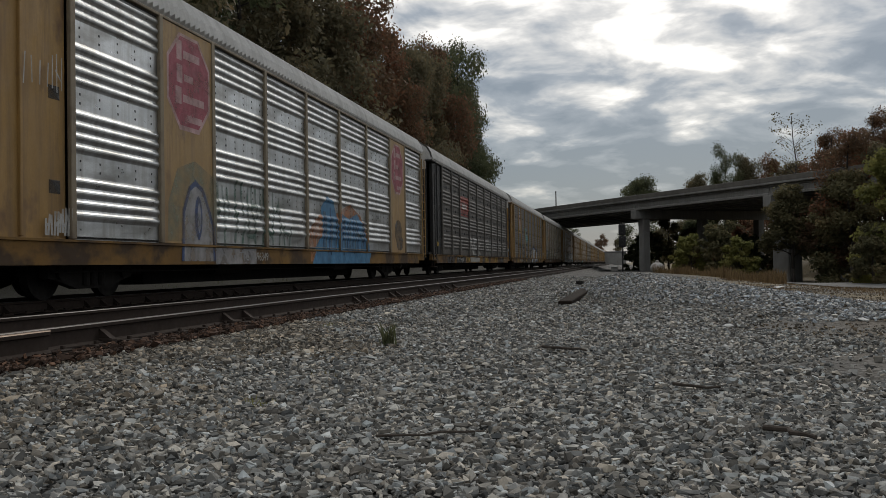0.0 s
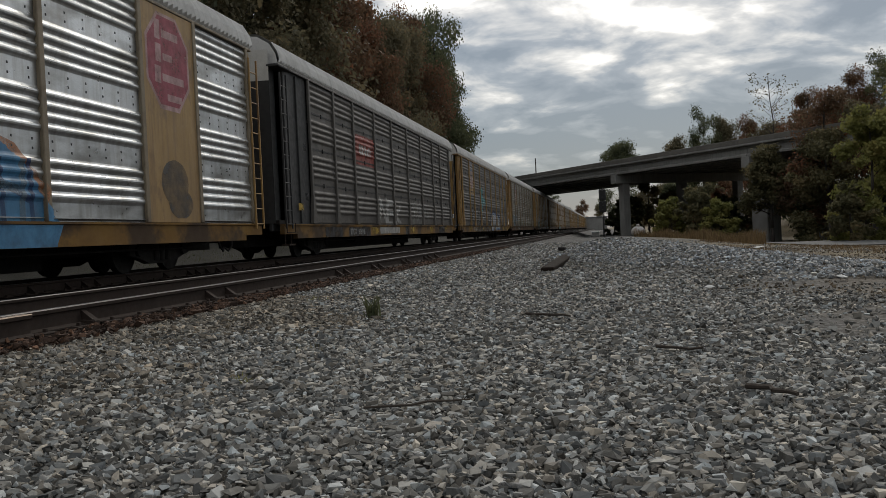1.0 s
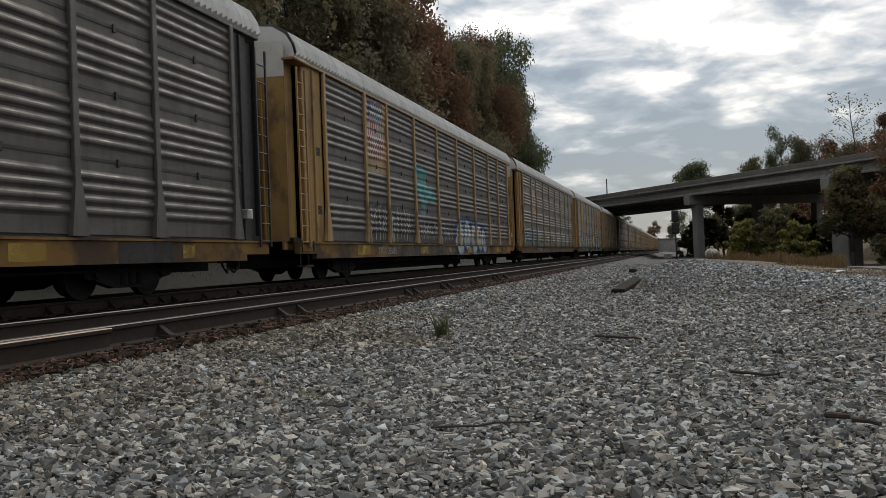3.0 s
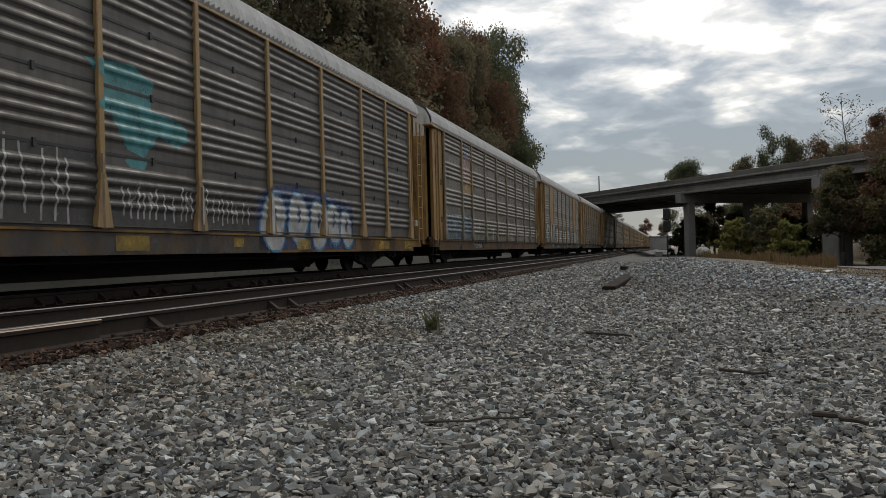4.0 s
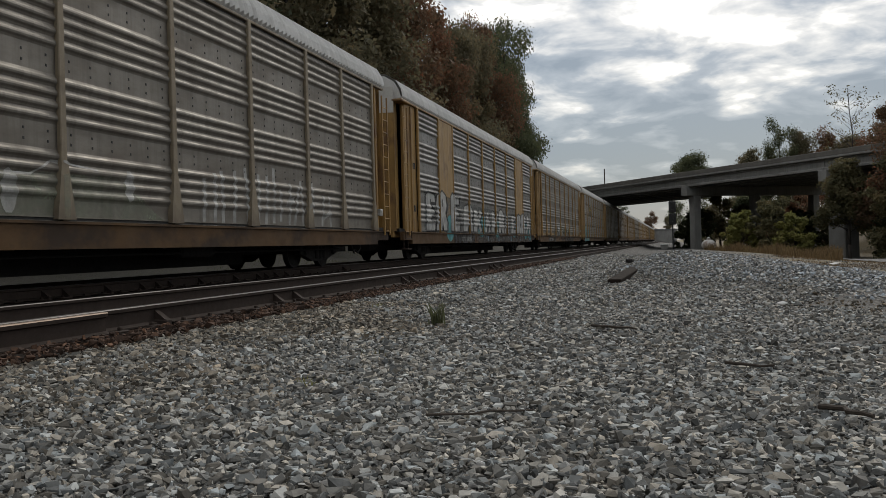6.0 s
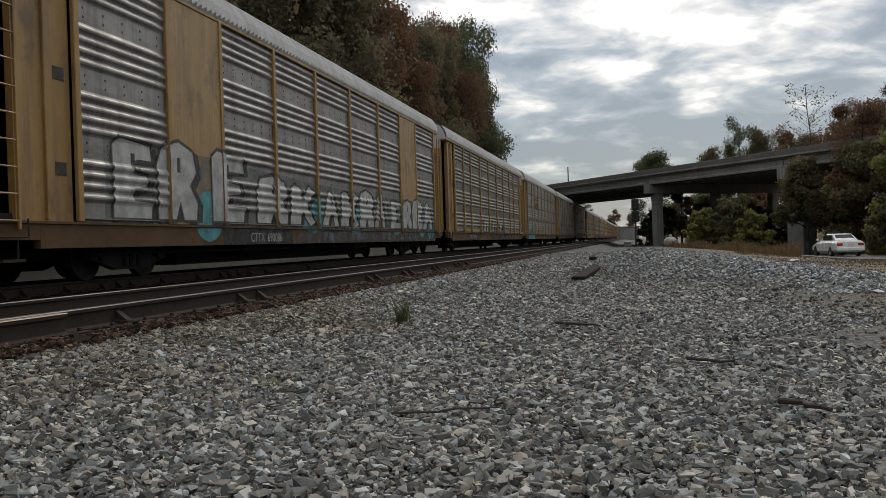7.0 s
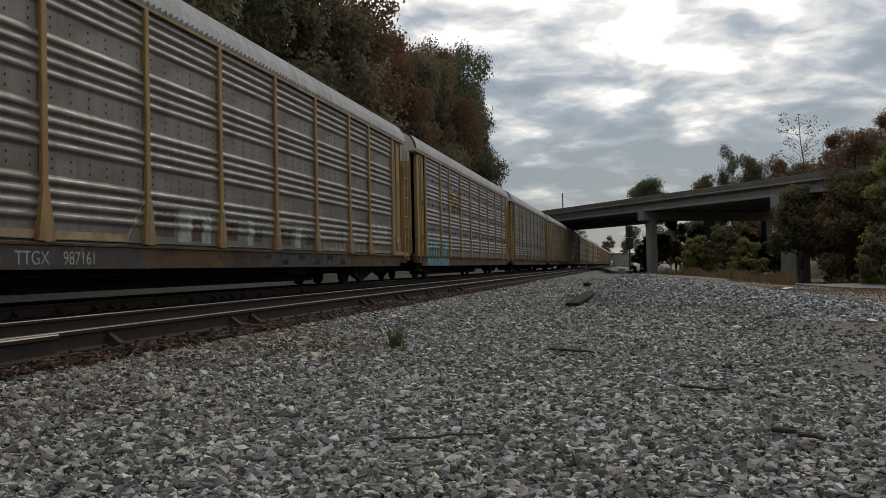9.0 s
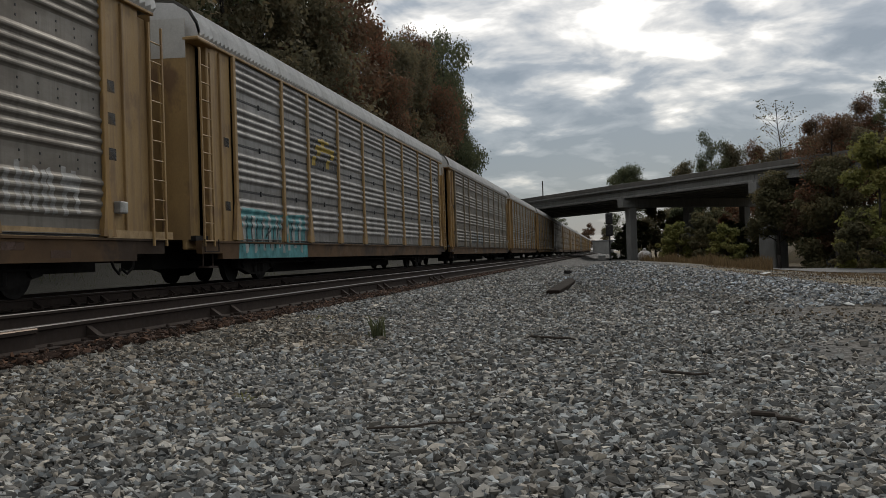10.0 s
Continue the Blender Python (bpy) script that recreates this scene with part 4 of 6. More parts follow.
def decorate():
    rnd = random.Random(4)
    # wagon 1: octagon signs on tan plates
    for y in (5.10, 21.25):
        octo = [(y + a * 0.86, 4.02 + c * 0.92) for a, c in ((-0.45, -1), (0.45, -1), (1, -0.45), (1, 0.45), (0.45, 1), (-0.45, 1), (-1, 0.45), (-1, -0.45))]
        spray(0, "octagon_sign", "pink", [octo], "faded red octagonal sign with pale border")
        spray(0, "sign_field", "maroon", [[(y + (a - y) * 0.92, 4.02 + (c - 4.02) * 0.92) for a, c in octo]], layer=1)
        bars = [rect(y - 0.5, y - 0.30, 4.42, 4.78), rect(y - 0.24, y + 0.42, 4.46, 4.62), rect(y - 0.5, y - 0.28, 3.98, 4.32), rect(y - 0.22, y + 0.15, 4.02, 4.18), rect(y - 0.55, y - 0.32, 3.58, 3.90), rect(y - 0.26, y + 0.6, 3.62, 3.78), rect(y - 0.1, y + 0.5, 3.28, 3.40)]
        spray(0, "sign_bar", "pink", bars, layer=2)
    spray(0, "graffiti", "mint", [[(4.2, 0.96), (4.25, 1.7), (4.6, 2.35), (5.3, 2.55), (6.1, 2.3), (6.4, 1.9), (6.2, 0.96)]], "pale green sprayed haze")
    arch = [(4.78, 0.62), (4.82, 1.55), (5.05, 1.98), (5.3, 2.12), (5.6, 2.0), (5.85, 1.65), (6.05, 1.3), (6.1, 0.62)]
    spray(0, "graffiti", "lilac", [arch], "grey bubble graffiti with blue outline", 1)
    spray(0, "graffiti_outline", "navy", stroke(arch, 0.10) + [oval(5.42, 1.45, 0.16, 0.42)], layer=2)
    spray(0, "graffiti_fill", "lilac", [oval(5.44, 1.45, 0.07, 0.28), rect(6.15, 8.2, 0.56, 0.9)], layer=3)
    spray(0, "graffiti", "green", scrawl("KNAYA", 6.3, 9.9, 1.55, 2.3, 0.09, rnd) + scrawl("HUDN", 6.4, 10.6, 0.98, 1.6, 0.10, rnd), "dark green scrawled graffiti", 1)
    spray(0, "graffiti", "orange", [[(11.8, 0.62), (11.8, 1.45), (12.6, 1.9), (14.2, 2.0), (15.4, 2.35), (16.6, 2.05), (17.3, 1.4), (17.1, 0.95)]], "orange sprayed haze")
    spray(0, "graffiti", "blue", [[(11.95, 0.56), (12.3, 0.95), (12.9, 1.4), (12.8, 2.1), (13.3, 2.45), (13.9, 2.3), (14.3, 1.7), (14.7, 2.0), (15.4, 1.9), (16.2, 2.1), (16.9, 1.7), (17.2, 1.2), (17.6, 0.9), (17.4, 0.56)]], "bright blue wildstyle graffiti", 1)
    spray(0, "graffiti_outline", "navy", scrawl("NSKA", 12.7, 17.2, 0.8, 1.95, 0.10, rnd, 0.2), layer=2)
    spray(0, "graffiti_fill", "sky", scrawl("KAS", 13.0, 17.0, 0.9, 1.9, 0.13, rnd, 0.2), layer=3)
    spray(0, "graffiti", "offwhite", scrawl("NAW", 0.2, 1.2, 3.1, 3.6, 0.025, rnd) + scrawl("SEW", 0.7, 1.3, 0.98, 1.3, 0.05, rnd), "small white tags")
    spray(0, "graffiti", "dusk", [oval(21.3, 1.7, 0.55, 0.45), oval(21.5, 1.3, 0.5, 0.3)], "black sprayed smudge")
    lettering(0, "TTGX 696349", 7.3, 0.62, 0.27)
    # wagon 2: red sign, white scrawls
    spray(1, "sign", "signred", [rect(5.67, 8.33, 2.98, 4.02)], "faded red rectangular sign with pale bars")
    spray(1, "sign_bar", "white", [rect(6.3, 6.55, 3.36, 3.70), rect(6.62, 6.86, 3.36, 3.70), rect(6.98, 7.24, 3.36, 3.70), rect(7.31, 7.52, 3.36, 3.60), rect(7.58, 7.65, 3.36, 3.70), rect(7.72, 7.79, 3.36, 3.72)], layer=1)
    spray(1, "graffiti", "offwhite", scrawl("NEK", 8.8, 12.4, 0.98, 1.78, 0.20, rnd) + [rect(8.6, 11.8, 0.58, 0.86)], "large white block graffiti")
    spray(1, "graffiti", "offwhite", scrawl("YUKY", 14.1, 16.6, 1.5, 1.95, 0.07, rnd) + scrawl("SNAE", 14.2, 16.7, 0.98, 1.45, 0.07, rnd) + scrawl("SY", 17.0, 18.2, 1.2, 1.7, 0.07, rnd), "thin white scrawled graffiti", 1)
    spray(1, "sill_mark", "black", [rect(2.0, 3.8, 0.56, 0.86), rect(4.5, 7.2, 0.56, 0.86), rect(12.9, 13.5, 0.56, 0.88), rect(20.5, 22.0, 0.56, 0.88)])
    spray(1, "sill_mark", "yellow", [rect(7.4, 8.4, 0.6, 0.84), rect(14.0, 14.8, 0.6, 0.84), rect(18.2, 18.9, 0.6, 0.84), rect(22.3, 22.7, 0.62, 0.84)], layer=1)
    lettering(1, "TTGX   978148", 4.65, 0.60, 0.28)
    spray(1, "warning_plate", "yellow", [rect(-0.2, 0.2, 1.3, 1.5)])
    # wagon 3: shield, teal splash, outlined letters
    def shield_sign(k, y0, y1, plate):
        c, h = (y0 + y1) / 2, 2.0
        spray(k, "sign_plate", "sand", [rect(plate[0], plate[1], 2.95, 5.03)], "tan sign plate")
        sh = shield(c - 0.68, c + 0.68, 3.22, 5.02)
        spray(k, "shield_sign", "white", [sh], "striped shield sign with blue top", 1)
        spray(k, "shield_stripe", "red", [clip_poly(sh, c - 0.68 + 0.19 * j + 0.05, c - 0.68 + 0.19 * j + 0.13, 3.2, 4.42) for j in range(7)], layer=2)
        spray(k, "shield_top", "navy", [clip_poly(sh, c - 0.64, c + 0.64, 4.42, 5.0)], layer=2)
        spray(k, "shield_bar", "white", [rect(c - 0.35 + 0.19 * j, c - 0.23 + 0.19 * j, 4.74, 4.9) for j in range(5)] + [rect(c - 0.46 + 0.16 * j, c - 0.36 + 0.16 * j, 4.5, 4.66) for j in range(7)], layer=3)
    shield_sign(2, 3.25, 5.18, (3.25, 5.18))
    spray(2, "graffiti", "teal", [[(7.7, 3.45), (8.9, 3.55), (9.5, 3.35), (9.4, 2.9), (10.4, 2.8), (10.6, 2.55), (10.2, 2.35), (9.6, 2.5), (9.2, 2.1), (8.7, 2.2), (8.3, 2.7), (7.9, 2.75), (8.2, 3.1)], [(8.6, 2.05), (9.3, 2.08), (9.2, 1.9), (8.8, 1.92)]], "turquoise paint splash")
    spray(2, "graffiti", "dusk", [rect(3.1, 8.0, 0.95, 2.05), rect(8.2, 13.2, 0.95, 1.75), rect(5.0, 14.2, 0.56, 0.88)], "black painted band")
    spray(2, "graffiti_outline", "offwhite", scrawl("NUKSD", 3.4, 7.4, 1.0, 2.1, 0.045, rnd) + scrawl("EHEUAHEU", 8.5, 13.0, 1.1, 1.65, 0.05, rnd), "thin white outlined graffiti", 1)
    spray(2, "graffiti", "navy", [[(13.2, 0.6), (13.2, 1.7), (14.0, 2.0), (15.4, 2.05), (17.2, 1.95), (18.9, 1.75), (19.1, 0.6)]], "dark blue sprayed field")
    for j, (y, w, z, h) in enumerate(((14.0, 0.62, 1.2, 0.66), (15.3, 0.58, 1.3, 0.58), (16.5, 0.52, 1.18, 0.62), (17.5, 0.50, 1.24, 0.52), (18.4, 0.46, 1.12, 0.50))):
        bubble = [(a + 0.06 * math.sin(5 * c + j), c) for a, c in oval(y, z, w, h, 22)]
        spray(2, "bubble_letter", "white", [bubble], "white bubble letter with blue edge", 1)
        spray(2, "letter_edge", "blue", stroke(bubble + bubble[:1], 0.06), layer=2)
        spray(2, "letter_eye", "navy", [oval(y + 0.05, z + 0.12, 0.09, 0.2, 10)], layer=3)
    spray(2, "sill_mark", "yellow", [rect(2.3, 3.3, 0.6, 0.88), rect(8.3, 9.2, 0.6, 0.86), rect(12.1, 12.5, 0.66, 0.84), rect(15.1, 15.9, 0.6, 0.86), rect(21.0, 22.0, 0.6, 0.86), rect(23.6, 24.4, 0.6, 0.86)], layer=3)
    lettering(2, "TTGX  253665", 4.0, 0.62, 0.27)
    # wagon 4: shield, blue band
    shield_sign(3, 3.6, 5.46, (3.57, 5.46))
    spray(3, "graffiti", "sky", [[(1.0, 0.97), (1.0, 1.95), (3.4, 1.93), (4.6, 1.95), (5.45, 1.92), (5.5, 0.97)]], "washed-out blue paint band")
    spray(3, "graffiti", "mint", [[(5.5, 0.97), (5.5, 1.4), (6.6, 1.35), (7.0, 1.7), (9.2, 1.7), (9.6, 1.55), (12.5, 1.62), (13.8, 0.97)]], "faded green paint band")
    spray(3, "graffiti_outline", "offwhite", stroke([(1.0, 1.97), (3.4, 1.95), (4.6, 1.97), (5.7, 1.94)], 0.03) + stroke([(5.5, 1.35), (6.6, 1.33), (7.0, 1.72), (9.2, 1.72), (9.6, 1.5), (10.6, 1.55), (11.0, 1.75), (12.0, 1.7)], 0.03) + [oval(7.0, 1.55, 0.1, 0.2), oval(2.4, 1.6, 0.5, 0.05), oval(10.2, 1.3, 0.15, 0.3), oval(12.8, 1.5, 0.12, 0.25)], "white drips and outline", 1)
    spray(3, "graffiti", "offwhite", scrawl("NWYHKW", 14.9, 21.5, 0.98, 2.05, 0.12, rnd, 0.25), "pale yellow-white scrawled graffiti")
    spray(3, "sill_mark", "black", [rect(2.6, 3.2, 0.56, 0.86), rect(5.4, 7.7, 0.6, 0.88)])
    lettering(3, "TTGX  985084", 5.6, 0.63, 0.25)
    # wagon 5: bold white letters with dark shadow on teal haze
    spray(4, "graffiti", "haze", [[(1.2, 0.97), (1.2, 2.3), (5.3, 2.25), (10.5, 2.1), (16.0, 2.0), (21.0, 2.05), (24.6, 1.9), (24.7, 0.97)]], "grey-green sprayed haze")
    spray(4, "graffiti_haze", "teal", [oval(10.3, 1.3, 0.8, 0.5), oval(13.9, 1.2, 0.7, 0.4), oval(18.6, 1.3, 0.8, 0.5), oval(22.4, 1.2, 0.7, 0.5), oval(4.6, 1.1, 0.6, 0.5), oval(23.8, 1.0, 0.6, 0.4)], layer=1)
    y = 1.4
    fills, shadows, edges = [], [], []
    while y < 23.4:
        w, h = rnd.uniform(1.15, 1.8), rnd.uniform(1.85, 2.12) + (0.35 if y < 6 else 0)
        u = lambda a, c: (y + a * w, 0.98 + c * (h - 0.98))
        form = rnd.randrange(4)
        if form == 0:        # peaked
            letter = [u(-0.05, 0), u(0.25, 0.95), u(0.45, 1.05), u(0.62, 0.9), u(1.0, 0.02), u(0.7, 0), u(0.6, 0.3), u(0.42, 0.32), u(0.32, 0)]
        elif form == 1:      # stem with two arms
            letter = [u(0, 0), u(0.02, 0.9), u(0.2, 1.0), u(0.42, 0.95), u(0.45, 0.68), u(0.75, 1.02), u(1.02, 0.88), u(0.66, 0.5), u(1.04, 0.08), u(0.8, -0.02), u(0.46, 0.32), u(0.42, 0)]
        elif form == 2:      # three bars
            letter = [u(0, 0), u(0.0, 0.92), u(0.15, 1.02), u(0.95, 0.98), u(1.0, 0.74), u(0.5, 0.72), u(0.5, 0.6), u(0.85, 0.58), u(0.85, 0.4), u(0.5, 0.38), u(0.5, 0.26), u(1.0, 0.25), u(0.96, 0)]
        else:                # round-topped block
            letter = [u(0, 0), u(-0.03, 0.7), u(0.12, 0.97), u(0.5, 1.06), u(0.9, 0.95), u(1.0, 0.66), u(0.82, 0.48), u(1.02, 0.26), u(0.98, 0), u(0.6, 0.02), u(0.52, 0.22), u(0.42, 0.02)]
        fills.append(letter)
        shadows.append([(a + 0.2, c - 0.05 if c > 1.15 else 0.97) for a, c in letter])
        edges += stroke(letter + letter[:1], 0.065) + stroke([u(0.5, 0.68), u(0.5, 0.8)], 0.12)
        y += w + (rnd.uniform(0.06, 0.16) if rnd.random() < 0.8 else 0.6)
    spray(4, "graffiti_shadow", "black", shadows, layer=2)
    spray(4, "graffiti", "white", fills, "bold white block-letter graffiti with black shadow", 3)
    spray(4, "graffiti_outline", "black", edges, layer=4)
    spray(4, "sill_band", "dusk", [rect(9.5, 24.4, 0.56, 0.87)], "painted-over grey sill")
    spray(4, "sill_mark", "haze", [[(a, 0.58), (a + 0.3, 0.58), (a + 0.55, 0.86), (a + 0.2, 0.86)] for a in np.arange(9.8, 24, 1.15)], layer=1)
    spray(4, "sill_mark", "black", [rect(5.2, 8.9, 0.56, 0.88)], layer=1)
    spray(4, "sill_mark", "sky", [[(a, 0.58), (a + 0.35, 0.58), (a + 0.35, 0.86), (a, 0.86)] for a in (11.5, 14.0, 17.4, 20.2, 23.5)], layer=2)
    spray(4, "sill_mark", "brown", [rect(9.1, 9.5, 0.62, 0.86)], layer=2)
    lettering(4, "CTTX  690086", 6.5, 0.60, 0.28)
    # wagon 6: pale green blocks
    spray(5, "graffiti", "mint", [[(6.9, 0.97), (7.3, 1.5), (7.5, 1.72), (10.3, 1.68), (13.0, 1.62), (16.0, 1.55), (16.6, 0.97)]], "pale green block graffiti band")
    spray(5, "graffiti_fill", "brown", [rect(7.75, 8.4, 1.38, 1.6), rect(7.75, 8.4, 1.1, 1.28), rect(9.1, 9.45, 1.08, 1.45), rect(10.4, 11.1, 1.12, 1.5), rect(12.0, 12.4, 1.1, 1.4), rect(13.4, 14.2, 1.05, 1.45), rect(15.2, 15.8, 1.1, 1.4)], layer=1)
    spray(5, "graffiti_fill", "offwhite", [rect(8.55, 9.05, 1.0, 1.62), rect(9.5, 9.85, 1.0, 1.62), rect(8.55, 9.85, 1.48, 1.62), rect(11.6, 11.9, 1.0, 1.55), rect(14.4, 14.8, 1.0, 1.5)] + stroke([(6.8, 0.98), (7.35, 1.72), (10.3, 1.70), (13.0, 1.64), (16.0, 1.57), (17.0, 0.98)], 0.035), layer=2)
    spray(5, "graffiti", "offwhite", scrawl("NSE", 17.5, 20.6, 1.05, 1.55, 0.09, rnd), "small white block tags")
    spray(5, "graffiti", "offwhite", scrawl("IEY", 21.2, 23.1, 1.28, 1.9, 0.12, rnd) + [oval(22.8, 1.78, 0.26, 0.16)], "white hand-sprayed tag")
    spray(5, "sill_mark", "brown", [rect(9.0 + 1.1 * j, 9.5 + 1.1 * j, 0.6 + 0.1 * (j % 2), 0.74 + 0.1 * (j % 2)) for j in range(13)])
    spray(5, "sill_mark", "dusk", [rect(12.5, 18.5, 0.56, 0.88)], "dusty dark sill band")
    spray(5, "sill_band", "dusk", [rect(3.5, 7.4, 0.57, 0.88)], layer=1)
    spray(5, "sill_rail", "sand", [rect(1.2, 6.9, 0.95, 1.10), rect(16.6, 26.0, 0.95, 1.08)])
    lettering(5, "TTGX    987161", 4.0, 0.61, 0.28)
    # wagon 7: yellow sign, turquoise letters
    spray(6, "sign", "dusk", [rect(5.45, 8.0, 3.05, 4.05)], "grey sign with worn yellow lettering bars")
    spray(6, "sign_bar", "gold", [rect(5.7 + 0.42 * j, 6.0 + 0.42 * j, 3.15 + 0.3 * (j % 3), 3.4 + 0.3 * (j % 3)) for j in range(5)] + [rect(6.0, 7.7, 3.6, 3.75), rect(6.2, 7.2, 3.85, 3.95)], layer=1)
    spray(6, "graffiti", "teal", [[(0.4, 0.57), (0.5, 1.3), (0.7, 1.72), (1.7, 1.72), (2.6, 1.6), (3.4, 1.62), (4.9, 1.7), (5.0, 0.57)]], "turquoise graffiti with pale letters")
    spray(6, "graffiti_fill", "offwhite", scrawl("SNEA", 0.6, 4.8, 0.75, 1.6, 0.17, rnd), layer=1)
    spray(6, "graffiti_outline", "black", scrawl("SEAN", 0.8, 4.7, 0.8, 1.5, 0.06, rnd), layer=2)
    spray(6, "graffiti", "offwhite", scrawl("EKDU", 13.0, 18.5, 1.0, 1.5, 0.08, rnd), "faint white scrawls")
    # small stencil plates on the corner panels and a box beside the far ladder
    plate = Build().box(0, 0.006, -0.13, 0.13, -0.10, 0.10).mesh("placard", PAINTS["dusk"])
    box = Build().box(0, 0.14, -0.12, 0.12, -0.10, 0.10, bevel=0.015).mesh("junction_box", PAINTS["offwhite"])
    for k in range(9):
        e0, e1 = STYLES[k].edges[0], STYLES[k].edges[-1]
        if CAR_L - 0.72 - e1 > 0.5:
            for z in (2.35, 2.95, 3.5):
                part("placard", plate, cars[k], m=pose(SIDE - 0.05, e1 + 0.3, z))
            part("junction_box", box, cars[k], "small pale junction box", pose(SIDE - 0.05, e1 + 0.42, 1.45))
        if e0 > 1.6:
            for z in (1.7, 3.1):
                part("placard", plate, cars[k], m=pose(SIDE - 0.05, e0 - 0.35, z))
    # wagons further back: faint scrawls low on the sheets
    for k in range(7, 19):
        a = rnd.uniform(3, 12)
        spray(k, "graffiti", rnd.choice(["offwhite", "lilac", "sky", "offwhite", "teal"]), scrawl(rnd.choice(["NESU", "KARE", "ODES", "WYNE"]), a, a + rnd.uniform(4, 7), 0.98, 1.9, 0.16, rnd), "pale block graffiti")
        lettering(k, "TTGX", 7.0, 0.62, 0.26)


decorate()

# ---- ballast stones ----


def stone_templates(n, rnd):
    """Angular crushed stones, flat-sided and about 1 across."""
    out = []
    for _ in range(n):
        bm = bmesh.new()
        pts, flat, slim = [], rnd.uniform(0.45, 0.75), rnd.uniform(0.6, 0.95)
        for _ in range(8 if rnd.random() < 0.6 else 0):       # sharp splinter
            v = Vector((rnd.gauss(0, 1), rnd.gauss(0, 1), rnd.gauss(0, 1))).normalized() * rnd.uniform(0.40, 0.62)
            pts.append(bm.verts.new((v.x, v.y * slim, v.z * flat * 1.15)))
        for sx in () if pts else (-1, 1):                     # flat-sided block
            for sy in (-1, 1):
                for sz in (-1, 1):
                    k = rnd.uniform(0.55, 1.0) if rnd.random() < 0.75 else 0.25
                    pts.append(bm.verts.new((0.44 * sx * k + rnd.uniform(-0.09, 0.09), (0.44 * sy * k + rnd.uniform(-0.09, 0.09)) * slim, (0.40 * sz * rnd.uniform(0.5, 1.0) + rnd.uniform(-0.08, 0.08)) * flat)))
        bmesh.ops.convex_hull(bm, input=pts)
        bmesh.ops.delete(bm, geom=[v for v in bm.verts if not v.link_faces], context="VERTS")
        bmesh.ops.triangulate(bm, faces=bm.faces[:])
        bm.verts.index_update()
        out.append((np.array([v.co[:] for v in bm.verts]), np.array([[v.index for v in f.verts] for f in bm.faces])))
        bm.free()
    return out


STONES = stone_templates(16, random.Random(2))


def scatter(name, xy, size, seed, label, sink=0.30, templates=STONES, lift=0.0, mat=STONE):
    """Many stones joined into one mesh."""
    g = np.random.default_rng(seed)
    n = len(xy)
    z = ground_z(xy[:, 0], xy[:, 1])
    pick = g.integers(0, len(templates), n)
    V, F, base = [], [], 0
    for k, (tv, tf) in enumerate(templates):
        sel = np.nonzero(pick == k)[0]
        m = len(sel)
        if not m:
            continue
        s = size[sel]
        ang = g.uniform(0, math.tau, (m, 3)) * np.array([1.0, 0.55, 0.55]) - np.array([0, 0.27, 0.27]) * math.tau * 0.5
        ca, sa = np.cos(ang), np.sin(ang)
        Rz = np.zeros((m, 3, 3))
        Rz[:, 0, 0], Rz[:, 0, 1], Rz[:, 1, 0], Rz[:, 1, 1], Rz[:, 2, 2] = ca[:, 0], -sa[:, 0], sa[:, 0], ca[:, 0], 1
        Rx = np.zeros((m, 3, 3))
        Rx[:, 0, 0], Rx[:, 1, 1], Rx[:, 1, 2], Rx[:, 2, 1], Rx[:, 2, 2] = 1, ca[:, 1], -sa[:, 1], sa[:, 1], ca[:, 1]
        v = np.einsum("mij,vj->mvi", Rz @ Rx, tv) * s[:, None, None] * np.stack([g.uniform(0.75, 1.4, m), g.uniform(0.7, 1.25, m), g.uniform(0.7, 1.15, m)], -1)[:, None, :]
        v += np.stack([xy[sel, 0], xy[sel, 1], z[sel] + s * (0.30 - sink) + lift + g.uniform(0, 0.018, m)], -1)[:, None, :]
        V.append(v.reshape(-1, 3))
        F.append((tf[None] + (base + np.arange(m) * len(tv))[:, None, None]).reshape(-1, 3))
        base += m * len(tv)
    V, F = np.concatenate(V), np.concatenate(F)
    me = bpy.data.meshes.new(name)
    me.vertices.add(len(V)), me.loops.add(F.size), me.polygons.add(len(F))
    me.vertices.foreach_set("co", V.ravel())
    me.loops.foreach_set("vertex_index", F.ravel().astype(np.int32))
    me.polygons.foreach_set("loop_start", np.arange(0, F.size, 3, dtype=np.int32))
    me.materials.append(mat)
    me.update(calc_edges=True)
    me.shade_flat()
    return tagged(new(name, me), label, "gravel", kind="stuff")


def field(n, x0, x1, y0, y1, seed, keep):
    g = np.random.default_rng(seed)
    xy = np.stack([g.uniform(x0, x1, n), g.uniform(y0, y1, n)], -1)
    return xy[keep(xy[:, 0], xy[:, 1], g)]


